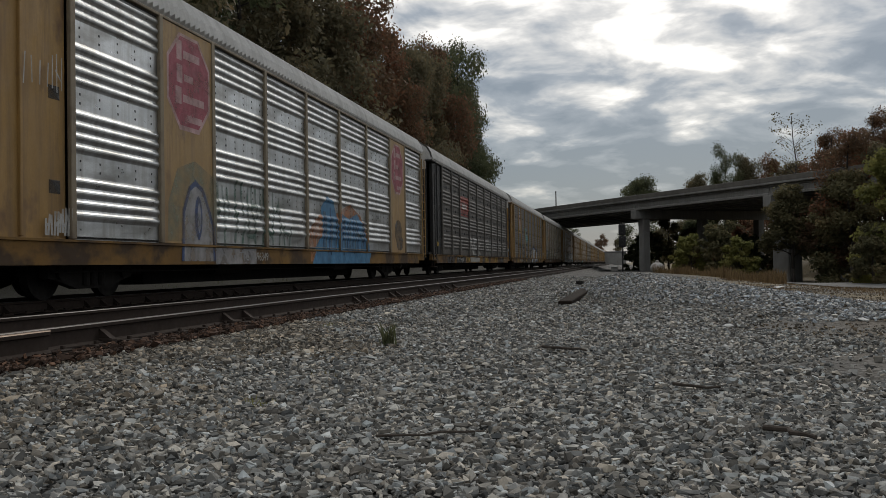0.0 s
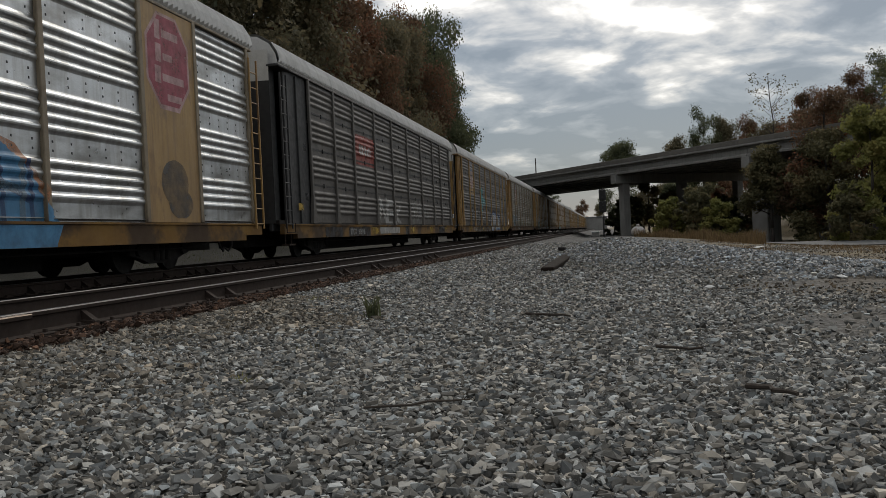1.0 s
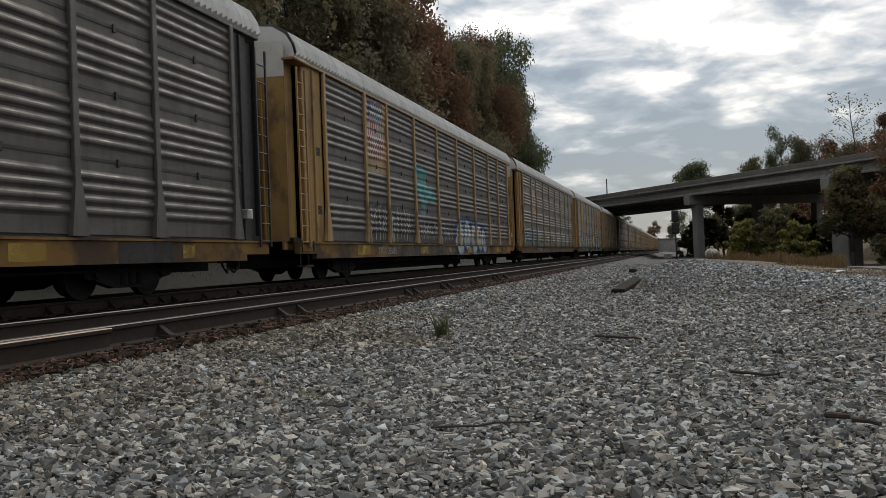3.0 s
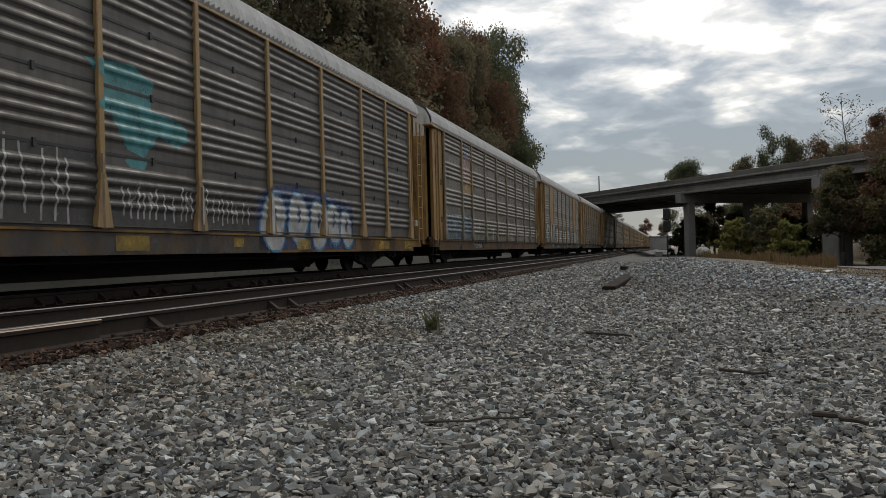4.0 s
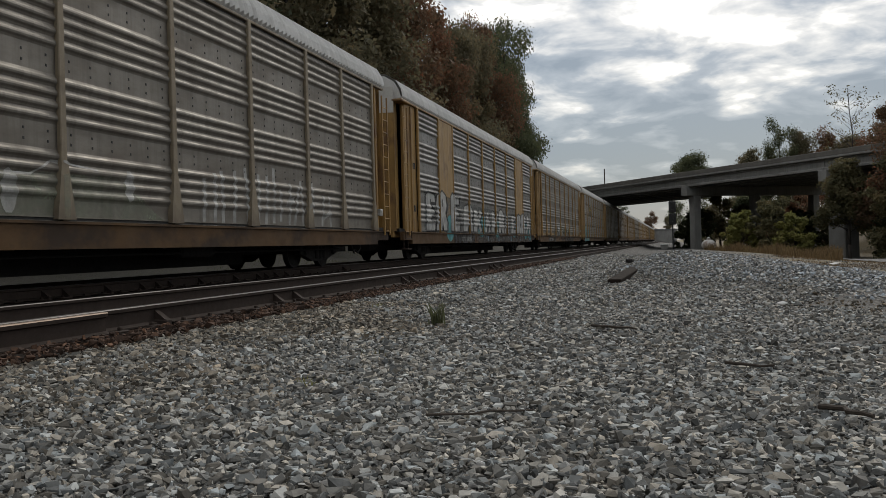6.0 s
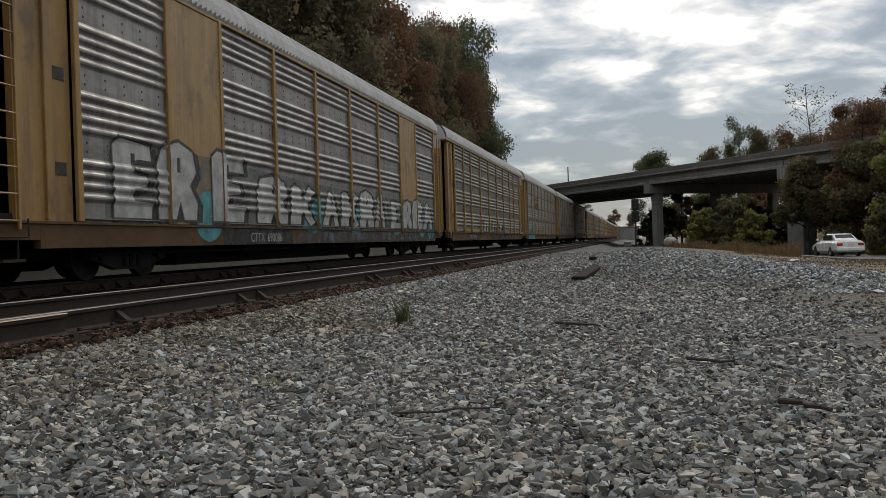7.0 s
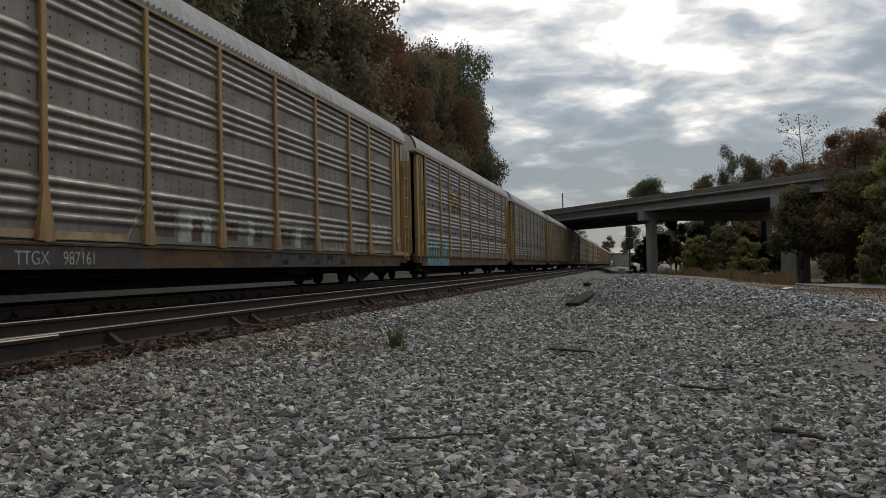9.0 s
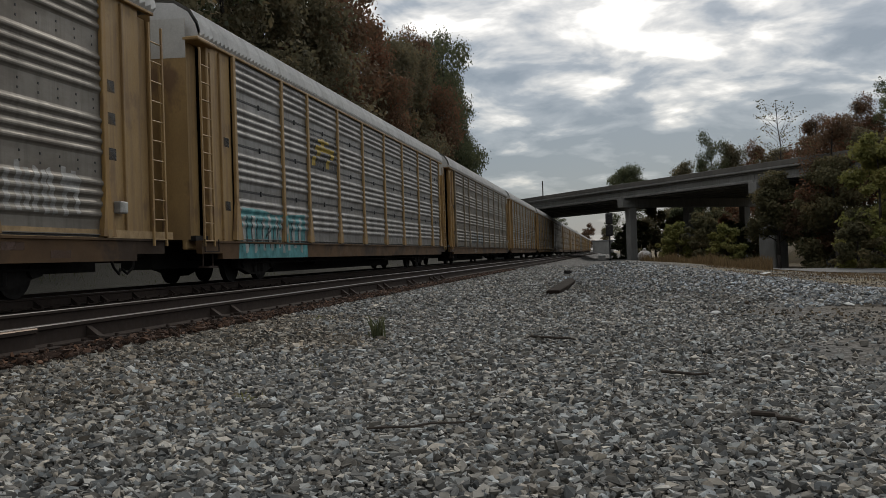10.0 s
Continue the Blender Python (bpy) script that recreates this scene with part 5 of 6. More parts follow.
def build_ballast():
    right = lambda y: 0.33 * y + 0.7
    left = lambda x, g: x > -3.82 - 0.35 * g.random(len(x)) ** 3
    edge = lambda y: 0.6 + 0.045 * y + 0.5 * np.sin(1.7 * y)
    a = field(110000, -4.2, 4.2, 2.0, 10.0, 11, lambda x, y, g: left(x, g) & (x < right(y)) & (x > -0.85 * y - 0.5) & ((y < 5.2) | (x < edge(y) + g.random(len(x))) | (g.random(len(x)) < 0.09)))
    g0 = np.random.default_rng(6)
    dusty = a[:, 0] < -2.1 - 0.9 * g0.random(len(a)) + 0.5 * np.sin(1.9 * a[:, 1])
    d = a[dusty]
    a = a[~dusty]
    scatter("ballast_stones", d, np.random.default_rng(8).gamma(6, 0.0058, len(d)).clip(0.018, 0.07), 28, "brown-dusted ballast stones at the track's edge", sink=0.12, mat=STONE_DUSTY)
    scatter("ballast_stones", a, np.random.default_rng(1).gamma(6, 0.0056, len(a)).clip(0.018, 0.07), 21, "loose grey crushed limestone ballast in the foreground", sink=0.12)
    # a second, finer layer where the ground is nearest
    n = field(34000, -3.9, 2.6, 2.0, 5.5, 16, lambda x, y, g: (x > -3.6) & (x < right(y)) & (x > -0.85 * y - 0.5))
    scatter("ballast_stones", n, np.random.default_rng(7).gamma(6, 0.0048, len(n)).clip(0.014, 0.055), 29, "small crushed stone filling the foreground ballast", sink=0.05)
    b = field(76000, -4.2, 7.0, 10.0, 20.0, 12, lambda x, y, g: left(x, g) & (x < right(y)) & (x < edge(y) + g.random(len(x))))
    scatter("ballast_stones", b, np.random.default_rng(2).gamma(6, 0.0064, len(b)).clip(0.022, 0.085), 22, "loose grey crushed limestone ballast beside the track", sink=0.12)
    q = field(30000, 0.8, 9.0, 8.0, 26.0, 17, lambda x, y, g: (x < right(y)) & (x > edge(y)) & (g.random(len(x)) < 0.4 + 0.3 * np.sin(1.1 * x + 0.6 * y) * np.cos(0.7 * y)))
    scatter("ballast_stones", q, np.random.default_rng(12).gamma(6, 0.0050, len(q)).clip(0.016, 0.07), 30, "scattered earth-stained stones on the dirt", sink=0.32, mat=STONE_EARTH)
    c = field(42000, -4.2, 12.0, 20.0, 48.0, 13, lambda x, y, g: left(x, g) & (x < right(y)) & ((x < 1.2 + g.random(len(x))) | (g.random(len(x)) < 0.04)))
    scatter("ballast_stones", c, np.random.default_rng(3).gamma(8, 0.0078, len(c)).clip(0.04, 0.13), 23, "grey crushed stone further along the track")
    h = field(40000, -2.2, 4.5, 9.5, 21.0, 14, lambda x, y, g: np.hypot(x - 0.2 - 2.9 * np.clip(((x - 0.2) * 2.9 - (y - 18.3) * 6.6) / 51.97, 0, 1), y - 18.3 + 6.6 * np.clip(((x - 0.2) * 2.9 - (y - 18.3) * 6.6) / 51.97, 0, 1)) < 1.25 + 0.25 * np.sin(3 * x + 2 * y))
    scatter("ballast_heap", h, np.random.default_rng(4).gamma(9, 0.0052, len(h)).clip(0.025, 0.085), 24, "low heap of fresh bluish-grey ballast stones", sink=0.18, mat=STONE_BLUE)
    crib = field(26000, -8.3, -3.9, 4.0, 34.0, 15, lambda x, y, g: (np.abs(x - TRACK_NEAR + 0.75) > 0.12) & (np.abs(x - TRACK_NEAR - 0.75) > 0.16) & (np.mod(y + 30 - 0.2 + 0.2475, 0.495) - 0.2475 > 0.10 - 0.5 * (g.random(len(x)) < 0.22)))
    scatter("ballast_stones", crib, np.random.default_rng(5).gamma(9, 0.0052, len(crib)).clip(0.02, 0.08), 25, "brown-dusted ballast stones between the ties", sink=0.1, mat=STONE_RUST)
    over = field(15000, -4.75, -3.75, 3.5, 36.0, 18, lambda x, y, g: (np.abs(x - TRACK_NEAR - 0.75) > 0.14) & (g.random(len(x)) < 0.45 + 0.55 * np.clip((x + 4.4) / 0.5, 0, 1)))
    scatter("ballast_stones", over, np.random.default_rng(15).gamma(7, 0.0062, len(over)).clip(0.02, 0.08), 31, "rust-brown stones spilled over the tie ends", sink=0.1, lift=0.03, mat=STONE_RUST)
    # the nearest large stones, one by one
    g = random.Random(9)
    singles = []
    for tv, tf in STONES[:8]:
        singles.append(mesh_of("ballast_stone", tv.tolist(), tf.tolist(), [STONE_ONE]))
    for k in range(280):
        y = g.uniform(2.1, 5.5)
        x = g.uniform(-0.78 * y, 0.30 * y + 0.2)
        s = g.uniform(0.040, 0.058)
        ob = thing("ballast_stone", "single angular grey limestone ballast stone", "stone", "loose ballast stones", singles[g.randrange(8)])
        ob.matrix_basis = pose(x, y, float(ground_z(x, y)) + 0.25 * s + 0.012, g.uniform(-14, 14), g.uniform(-14, 14), g.uniform(0, 360)) @ Matrix.Diagonal((s, s * g.uniform(0.8, 1.2), s * g.uniform(0.7, 1.0), 1))


build_ballast()

# ---- trees, shrubs, grass ----


def leaf_mat(name, a, c, d):
    m = bpy.data.materials.new(name)
    m.use_nodes = True
    nt = m.node_tree
    N, L = nt.nodes.new, nt.links.new
    b = nt.nodes["Principled BSDF"]
    ramp = N("ShaderNodeValToRGB")
    el = ramp.color_ramp.elements
    el[0].position, el[0].color, el[1].position, el[1].color = 0.0, (*a, 1), 1.0, (*d, 1)
    e = el.new(0.55)
    e.color = (*c, 1)
    geo, tc, tex, add = N("ShaderNodeNewGeometry"), N("ShaderNodeTexCoord"), N("ShaderNodeTexNoise"), N("ShaderNodeMath")
    tex.inputs["Scale"].default_value, tex.inputs["Detail"].default_value = 0.35, 3
    L(tc.outputs["Object"], tex.inputs["Vector"])
    mul = N("ShaderNodeMath")
    mul.operation, mul.inputs[1].default_value = "MULTIPLY", 0.45
    L(geo.outputs["Random Per Island"], mul.inputs[0])
    rng = N("ShaderNodeMapRange")
    rng.inputs["From Min"].default_value, rng.inputs["From Max"].default_value, rng.inputs["To Max"].default_value = 0.32, 0.68, 0.6
    L(tex.outputs["Fac"], rng.inputs[0])
    L(mul.outputs[0], add.inputs[0]), L(rng.outputs[0], add.inputs[1])
    L(add.outputs[0], ramp.inputs[0])
    L(ramp.outputs[0], b.inputs["Base Color"])
    b.inputs["Roughness"].default_value = 0.7
    b.inputs["Specular IOR Level"].default_value = 0.25
    thin, both = N("ShaderNodeBsdfTranslucent"), N("ShaderNodeMixShader")
    L(ramp.outputs[0], thin.inputs["Color"])
    both.inputs[0].default_value = 0.5
    L(b.outputs[0], both.inputs[1]), L(thin.outputs[0], both.inputs[2])
    L(both.outputs[0], nt.nodes["Material Output"].inputs["Surface"])
    return m


LEAF = {"dark": leaf_mat("dark_green_leaves", (0.058, 0.070, 0.040), (0.095, 0.108, 0.057), (0.145, 0.138, 0.070)),
        "olive": leaf_mat("olive_autumn_leaves", (0.082, 0.085, 0.046), (0.14, 0.126, 0.066), (0.20, 0.148, 0.075)),
        "bronze": leaf_mat("bronze_autumn_leaves", (0.098, 0.094, 0.060), (0.150, 0.132, 0.08), (0.215, 0.152, 0.082)),
        "rustgrass": leaf_mat("russet_grass_blades", (0.08, 0.057, 0.03), (0.125, 0.085, 0.045), (0.16, 0.118, 0.06)),
        "russet": leaf_mat("russet_autumn_leaves", (0.092, 0.070, 0.046), (0.155, 0.096, 0.058), (0.24, 0.098, 0.056)),
        "lime": leaf_mat("yellow_green_leaves", (0.125, 0.14, 0.045), (0.215, 0.21, 0.068), (0.30, 0.255, 0.09)),
        "dry": leaf_mat("dry_grass_blades", (0.075, 0.050, 0.028), (0.13, 0.085, 0.045), (0.19, 0.13, 0.07))}
BARK = material("tree_bark", (0.055, 0.045, 0.038), (0.03, 0.025, 0.022), 0.9, 0, 3, 6, 0.8, 20, 0.5, 0.02, stretch=(1, 1, 0.3))


def leaves_mesh(name, centres, radii, count, leaf, seed, mat):
    """Clumps of small folded leaves round the given centres."""
    g = np.random.default_rng(seed)
    C, R = np.asarray(centres), np.asarray(radii)
    w = R ** 2
    pick = g.choice(len(C), count, p=w / w.sum())
    d = g.normal(size=(count, 3))
    d /= np.linalg.norm(d, axis=1)[:, None]
    rad = R[pick] * g.uniform(0.25, 1.0, count) ** 0.5 * (1 + 0.25 * g.normal(size=count).clip(-1, 1.6))
    p = C[pick] + d * rad[:, None] * np.array([1, 1, 0.8])
    n = d + 0.9 * g.normal(size=(count, 3)) + np.array([0, 0, 0.4])
    n /= np.linalg.norm(n, axis=1)[:, None]
    u = np.cross(n, g.normal(size=(count, 3)))
    u /= np.linalg.norm(u, axis=1)[:, None]
    v = np.cross(n, u)
    s = leaf * g.uniform(0.6, 1.35, count)[:, None]
    quads = np.stack([p - u * s, p - v * s * 0.55 + n * s * 0.15, p + u * s, p + v * s * 0.55 + n * s * 0.15], 1)
    me = bpy.data.meshes.new(name)
    me.vertices.add(count * 4), me.loops.add(count * 4), me.polygons.add(count)
    me.vertices.foreach_set("co", quads.ravel())
    me.loops.foreach_set("vertex_index", np.arange(count * 4, dtype=np.int32))
    me.polygons.foreach_set("loop_start", np.arange(0, count * 4, 4, dtype=np.int32))
    me.materials.append(mat)
    me.update(calc_edges=True)
    return me


def trunk_mesh(h, r, limbs, rnd, top=0.95):
    b = Build()
    p, seg, rr = Vector((0, 0, -0.4)), 5, r
    pts = [p]
    for k in range(seg):
        q = Vector((pts[-1].x + rnd.uniform(-0.02, 0.02) * h, pts[-1].y + rnd.uniform(-0.02, 0.02) * h, h * top * (k + 1) / seg))
        b.tube(pts[-1], q, rr, rr * 0.72, n=8)
        rr *= 0.72
        pts.append(q)
    tips = []
    for k in range(limbs):
        f = rnd.uniform(0.22, 0.95)
        i = min(int(f * seg), seg - 1)
        a = pts[i].lerp(pts[i + 1], f * seg - i)
        ang, ln = rnd.uniform(0, math.tau), h * rnd.uniform(0.14, 0.30) * (1.15 - f * 0.7)
        c = a + Vector((math.cos(ang) * ln, math.sin(ang) * ln, ln * rnd.uniform(0.25, 0.9)))
        b.tube(a, c, r * 0.30 * (1.1 - f), r * 0.06, n=5)
        tips.append(c)
    return b.mesh("trunk", BARK, smooth=True), tips, pts


def make_tree(h, kind, seed, leaves=5200, leaf=0.30, spread=0.23, low=0.22, label=""):
    rnd = random.Random(seed)
    tm, tips, pts = trunk_mesh(h, h * 0.016 + 0.06, 16, rnd)
    centres, radii = [], []
    for c in tips:
        centres.append(tuple(c))
        radii.append(h * rnd.uniform(0.055, 0.11))
    for _ in range(34):
        f = rnd.uniform(low, 1.0)
        rr = h * spread * math.sin(math.pi * min(1, 0.16 + 0.80 * (f - low) / (1 - low))) ** 0.7
        a, d = rnd.uniform(0, math.tau), rnd.uniform(0.45, 1.0)
        centres.append((rr * d * math.cos(a), rr * d * math.sin(a), h * f * 0.97))
        radii.append(h * rnd.uniform(0.045, 0.10))
    t = thing("tree", label or "tall broadleaf tree in early autumn", "tree", "trees beside the railway")
    part("trunk", tm, t, "dark bark trunk with limbs")
    part("crown", leaves_mesh("crown", centres, radii, leaves, leaf, seed, LEAF[kind]), t, "uneven leafy crown")
    return t


def plant_trees():
    rnd = random.Random(7)
    protos = [make_tree(22, "dark", 31, 22000, 0.18, label="tall dark green oak behind the train"), make_tree(21, "bronze", 32, 24000, 0.18, label="tall bronze-brown oak behind the train"),
              make_tree(22, "russet", 33, 22000, 0.18, label="tall tree with russet autumn crown"), make_tree(20, "dark", 34, 22000, 0.18, 0.26, label="broad dark green tree")]
    used = set()

    def put(k, x, y, s=1.0, sz=1.0, drop=0.0):
        m = pose(x, y, float(ground_z(x, y)) - 0.2 - drop, 0, 0, rnd.uniform(0, 360))
        if k not in used:
            used.add(k)
            protos[k].scale = (s, s, s * sz)
            protos[k].matrix_basis = m @ Matrix.Diagonal((s, s, s * sz, 1))
        else:
            o = copy_thing(protos[k], m)
            o.matrix_basis = m @ Matrix.Diagonal((s, s, s * sz, 1))
    # the wood along the far side of the line
    row = [(-20, 14, 1, 0.9, 1), (-21, 23, 0, 0.95, 1), (-20, 31, 1, 0.95, 1.05), (-21, 39, 3, 0.95, 1.1), (-20.5, 47, 1, 0.95, 1.1), (-21.5, 55, 1, 1.0, 1.1), (-22, 63, 2, 0.95, 1.12), (-22.5, 71, 1, 0.78, 1.2),
           (-21.5, 80, 2, 0.72, 1.36), (-21.4, 87, 1, 0.74, 1.36), (-21.4, 94, 1, 0.76, 1.42), (-21.2, 101, 2, 0.80, 1.42), (-21.2, 108, 0, 0.78, 1.5), (-21.0, 114, 0, 0.74, 1.70), (-21.8, 120, 3, 0.62, 2.0), (-21.0, 126, 0, 0.52, 1.72), (-20.3, 134, 0, 0.40, 1.62), (-19.6, 146, 3, 0.36, 1.5)]
    for x, y, k, s, sz in row:
        put(k, x + rnd.uniform(-0.4, 0.4), y + rnd.uniform(-0.8, 0.8), s, sz)
    for k in range(15):
        put(rnd.choice([0, 1, 3, 2]), -30 + rnd.uniform(-2, 2), 12 + k * 7.0, rnd.uniform(0.78, 0.92))
    # beyond the overpass
    for x, y, k, s in ((27, 150, 1, 0.82), (32, 146, 2, 0.8), (37, 140, 2, 0.75), (41, 138, 0, 0.8), (3.7, 205, 3, 1.0), (12, 170, 1, 0.5), (16, 165, 2, 0.45), (8, 180, 1, 0.42), (46, 120, 1, 0.8)):
        put(k, x, y, s)
    for x, y, k, s, sz in ((12.6, 150, 1, 0.55, 1.45), (15.8, 147, 0, 0.5, 1.85), (19.2, 148, 1, 0.52, 1.75), (23.2, 148, 2, 0.6, 1.42)):
        put(k, x, y, s, sz)
    for k in range(14):
        put(rnd.choice([0, 1, 2, 3]), -62 + k * 7.5, 430 + rnd.uniform(-12, 12), rnd.uniform(0.5, 0.7))
    # roadside trees and shrubs on the near side of the overpass
    def shrub(x, y, h, kind, seed, n=4200, leaf=0.16, spread=0.42, label="dense roadside shrub", low=0.02):
        t = make_tree(h, kind, seed, n, leaf, spread, low, label)
        t["category"], t["group"] = "shrub", "roadside shrubs"
        t.name = "shrub"
        t.matrix_basis = pose(x, y, float(ground_z(x, y)) - 0.3, 0, 0, seed * 37.0)
    shrub(17.4, 62, 8.4, "lime", 51, 17000, 0.14, 0.40, "large yellow-green roadside tree")
    shrub(15.6, 60.5, 3.9, "olive", 57, 7000, 0.12, 0.46, "low olive bush beside the road")
    shrub(21.5, 64, 11.5, "lime", 52, 14000, 0.16, 0.34, "tall yellow-green tree beside the road")
    shrub(18.4, 78, 10.0, "olive", 58, 14000, 0.15, 0.32, "dark olive thicket against the overpass")
    shrub(14.9, 83.6, 9.2, "olive", 53, 13000, 0.14, 0.22, "vine-covered tree growing against the overpass", 0.42)
    shrub(19.2, 80, 13.2, "russet", 54, 11000, 0.14, 0.14, "slim reddish-brown roadside tree")
    shrub(21.6, 82, 12.6, "bronze", 55, 12000, 0.15, 0.22, "bronze-brown tree behind the road")
    shrub(25.0, 80, 15.6, "dark", 56, 11000, 0.18, 0.24, "dark tree behind the road")
    shrub(28.5, 80, 17.0, "olive", 59, 11000, 0.18, 0.26, "tall olive tree behind the road")
    shrub(6.2, 85, 4.2, "lime", 61, 4200, 0.17, 0.46, "yellow-green shrub under the overpass")
    shrub(8.3, 84, 5.0, "olive", 62, 4200, 0.17, 0.46, "olive shrub under the overpass")
    shrub(10.2, 82, 4.2, "lime", 63, 4200, 0.17, 0.46, "yellow-green shrub under the overpass")
    shrub(11.4, 97, 4.2, "dark", 64, 4200, 0.17, 0.5, "dark shrub under the overpass")
    shrub(14.0, 104, 5.4, "dark", 65, 4200, 0.2, 0.5, "dark shrub under the overpass")
    shrub(9.0, 118, 6.5, "olive", 66, 4200, 0.22, 0.5, "brownish shrub beyond the overpass")
    shrub(15.0, 120, 6.5, "russet", 67, 4200, 0.22, 0.5, "brownish shrub beyond the overpass")
    shrub(22.0, 100, 7.5, "dark", 68, 5000, 0.22, 0.5, "dark shrub on the embankment")
    shrub(28.0, 92, 7.0, "dark", 69, 5000, 0.22, 0.5, "dark shrub on the embankment")
    shrub(20.0, 74, 4.0, "dark", 70, 3600, 0.18, 0.5, "dark shrub beside the road")
    shrub(1.4, 118, 3.6, "dark", 71, 3000, 0.17, 0.4, "dark shrub behind the column")
    for j, (x, y, h, kind) in enumerate(((3.4, 128, 5.5, "dark"), (6.5, 132, 8.0, "olive"), (10.5, 134, 8.5, "dark"), (14.5, 132, 8.5, "olive"), (18.5, 136, 9.0, "russet"), (23, 130, 9.5, "dark"), (27, 124, 9.5, "olive"), (33, 112, 10.0, "dark"), (12.5, 112, 5.0, "lime"), (17.5, 108, 5.5, "olive"))):
        shrub(x, y, h, kind, 80 + j, 5200, 0.20, 0.50, "dense thicket beyond the overpass")
    # bare tree above the deck
    bare = thing("bare_tree", "thin tree almost bare of leaves above the overpass", "tree")
    br = random.Random(3)
    tm, tips, _ = trunk_mesh(17, 0.22, 46, br)
    part("trunk", tm, bare, "pale thin branches")
    part("crown", leaves_mesh("crown", [tuple(c) for c in tips], [0.8] * len(tips), 520, 0.16, 5, LEAF["olive"]), bare, "few remaining leaves")
    bare.matrix_basis = pose(24.5, 133, 4.6)


plant_trees()


def blades(name, spots, height, seed, mat, label, kind="stuff", per=1):
    """Narrow bent blades, each of two faces, at the given spots."""
    g = np.random.default_rng(seed)
    n = len(spots)
    z = ground_z(spots[:, 0], spots[:, 1])
    h = height * g.uniform(0.35, 1.3, n) * (0.75 + 0.35 * np.sin(1.3 * spots[:, 0] + 0.7 * spots[:, 1]) * np.cos(0.8 * spots[:, 0] - 0.9 * spots[:, 1]))
    a = g.uniform(0, math.tau, n)
    w = 0.004 + 0.03 * h
    side = np.stack([np.cos(a), np.sin(a), 0 * a], -1) * w[:, None]
    lean = np.stack([g.normal(0, 0.22, n), g.normal(0, 0.22, n), 0 * a], -1) * h[:, None]
    base = np.stack([spots[:, 0], spots[:, 1], z - 0.02], -1)
    mid = base + lean * 0.4 + np.array([0, 0, 0.55]) * h[:, None]
    tip = base + lean * 1.25 + np.array([0, 0, 1.0]) * h[:, None]
    V = np.stack([base - side, base + side, mid + side * 0.8, mid - side * 0.8, tip], 1).reshape(-1, 3)
    k = np.arange(n) * 5
    F = [f for i in k.tolist() for f in ((i, i + 1, i + 2, i + 3), (i + 3, i + 2, i + 4))]
    me = mesh_of(name, V.tolist(), F, [mat])
    return me


def plant_grass():
    g = np.random.default_rng(77)
    n = 19000
    xy = np.stack([g.uniform(2.6, 13.0, n), g.uniform(46, 86, n)], -1)
    keep = (xy[:, 0] > 3.4 + 0.12 * (80 - xy[:, 1])) & (xy[:, 0] < 0.158 * xy[:, 1] + 0.6) & (g.random(n) < 0.9)
    tagged(new("tall_grass", blades("tall_grass", xy[keep], 0.72, 1, LEAF["rustgrass"], "")), "tall brown dry grass beside the road", "grass", kind="stuff")
    n = 26000
    xy = np.stack([g.uniform(2.0, 14.0, n), g.uniform(12, 50, n)], -1)
    keep = (np.sin(xy[:, 0] * 0.9 + 0.4 * xy[:, 1]) + np.sin(0.31 * xy[:, 1]) > -0.35) & (xy[:, 0] < 0.33 * xy[:, 1] + 1) & (xy[:, 0] > 1.9 + 0.06 * xy[:, 1])
    tagged(new("short_grass", blades("short_grass", xy[keep], 0.11, 2, LEAF["dry"], "")), "patchy short dry grass on the gravel", "grass", kind="stuff")
    n = 14000
    xy = np.stack([g.uniform(-20, -13.2, n), g.uniform(4, 70, n)], -1)
    tagged(new("bank_grass", blades("bank_grass", xy, 0.16, 3, LEAF["dark"], "")), "rough green weeds on the bank behind the train", "grass", kind="stuff")
    # single weeds growing through the ballast
    def weed(x, y, h, count, spread, seed, mat, label):
        gg = np.random.default_rng(seed)
        xy = np.stack([x + gg.normal(0, spread, count), y + gg.normal(0, spread, count)], -1)
        me = blades("weed", xy - np.array([x, y]) * 0, h, seed, mat, label)
        tagged(new("weed", me), label, "weed", "weeds in the ballast")
    weed(-2.12, 7.9, 0.34, 60, 0.03, 5, LEAF["dark"], "small dark green weed growing in the ballast")
    weed(-1.92, 4.45, 0.08, 36, 0.05, 6, LEAF["lime"], "tiny green weed between the stones")
    weed(-3.1, 9.3, 0.10, 30, 0.06, 7, LEAF["lime"], "tiny green weed between the stones")
    weed(-1.95, 5.7, 0.07, 26, 0.05, 8, LEAF["olive"], "tiny olive weed between the stones")


plant_grass()

# ---- road, car and small things ----
ASPHALT = material("worn_asphalt", (0.11, 0.11, 0.108), (0.075, 0.075, 0.074), 0.85, 0, 0.8, 6, 0.7, 30, 0.3, 0.006)
WHITE_CAR = material("white_car_paint", (0.72, 0.72, 0.70), (0.62, 0.62, 0.60), 0.25, 0, 1, 3, 0.3, 20, 0.0)
GLASS_DARK = material("dark_car_glass", (0.02, 0.022, 0.025), (0.015, 0.016, 0.018), 0.08, 0, 1, 2, 0.3, 10, 0.0)
TYRE = material("tyre_rubber", (0.02, 0.02, 0.02), (0.012, 0.012, 0.012), 0.85, 0, 6, 3, 0.5, 40, 0.2, 0.003)
LAMP_RED = material("red_lamp_glass", (0.35, 0.02, 0.015), (0.25, 0.015, 0.01), 0.2, 0, 4, 2, 0.3, 30, 0.0)
CHROME = material("chrome", (0.6, 0.6, 0.6), (0.5, 0.5, 0.5), 0.15, 1.0, 4, 2, 0.3, 30, 0.0)
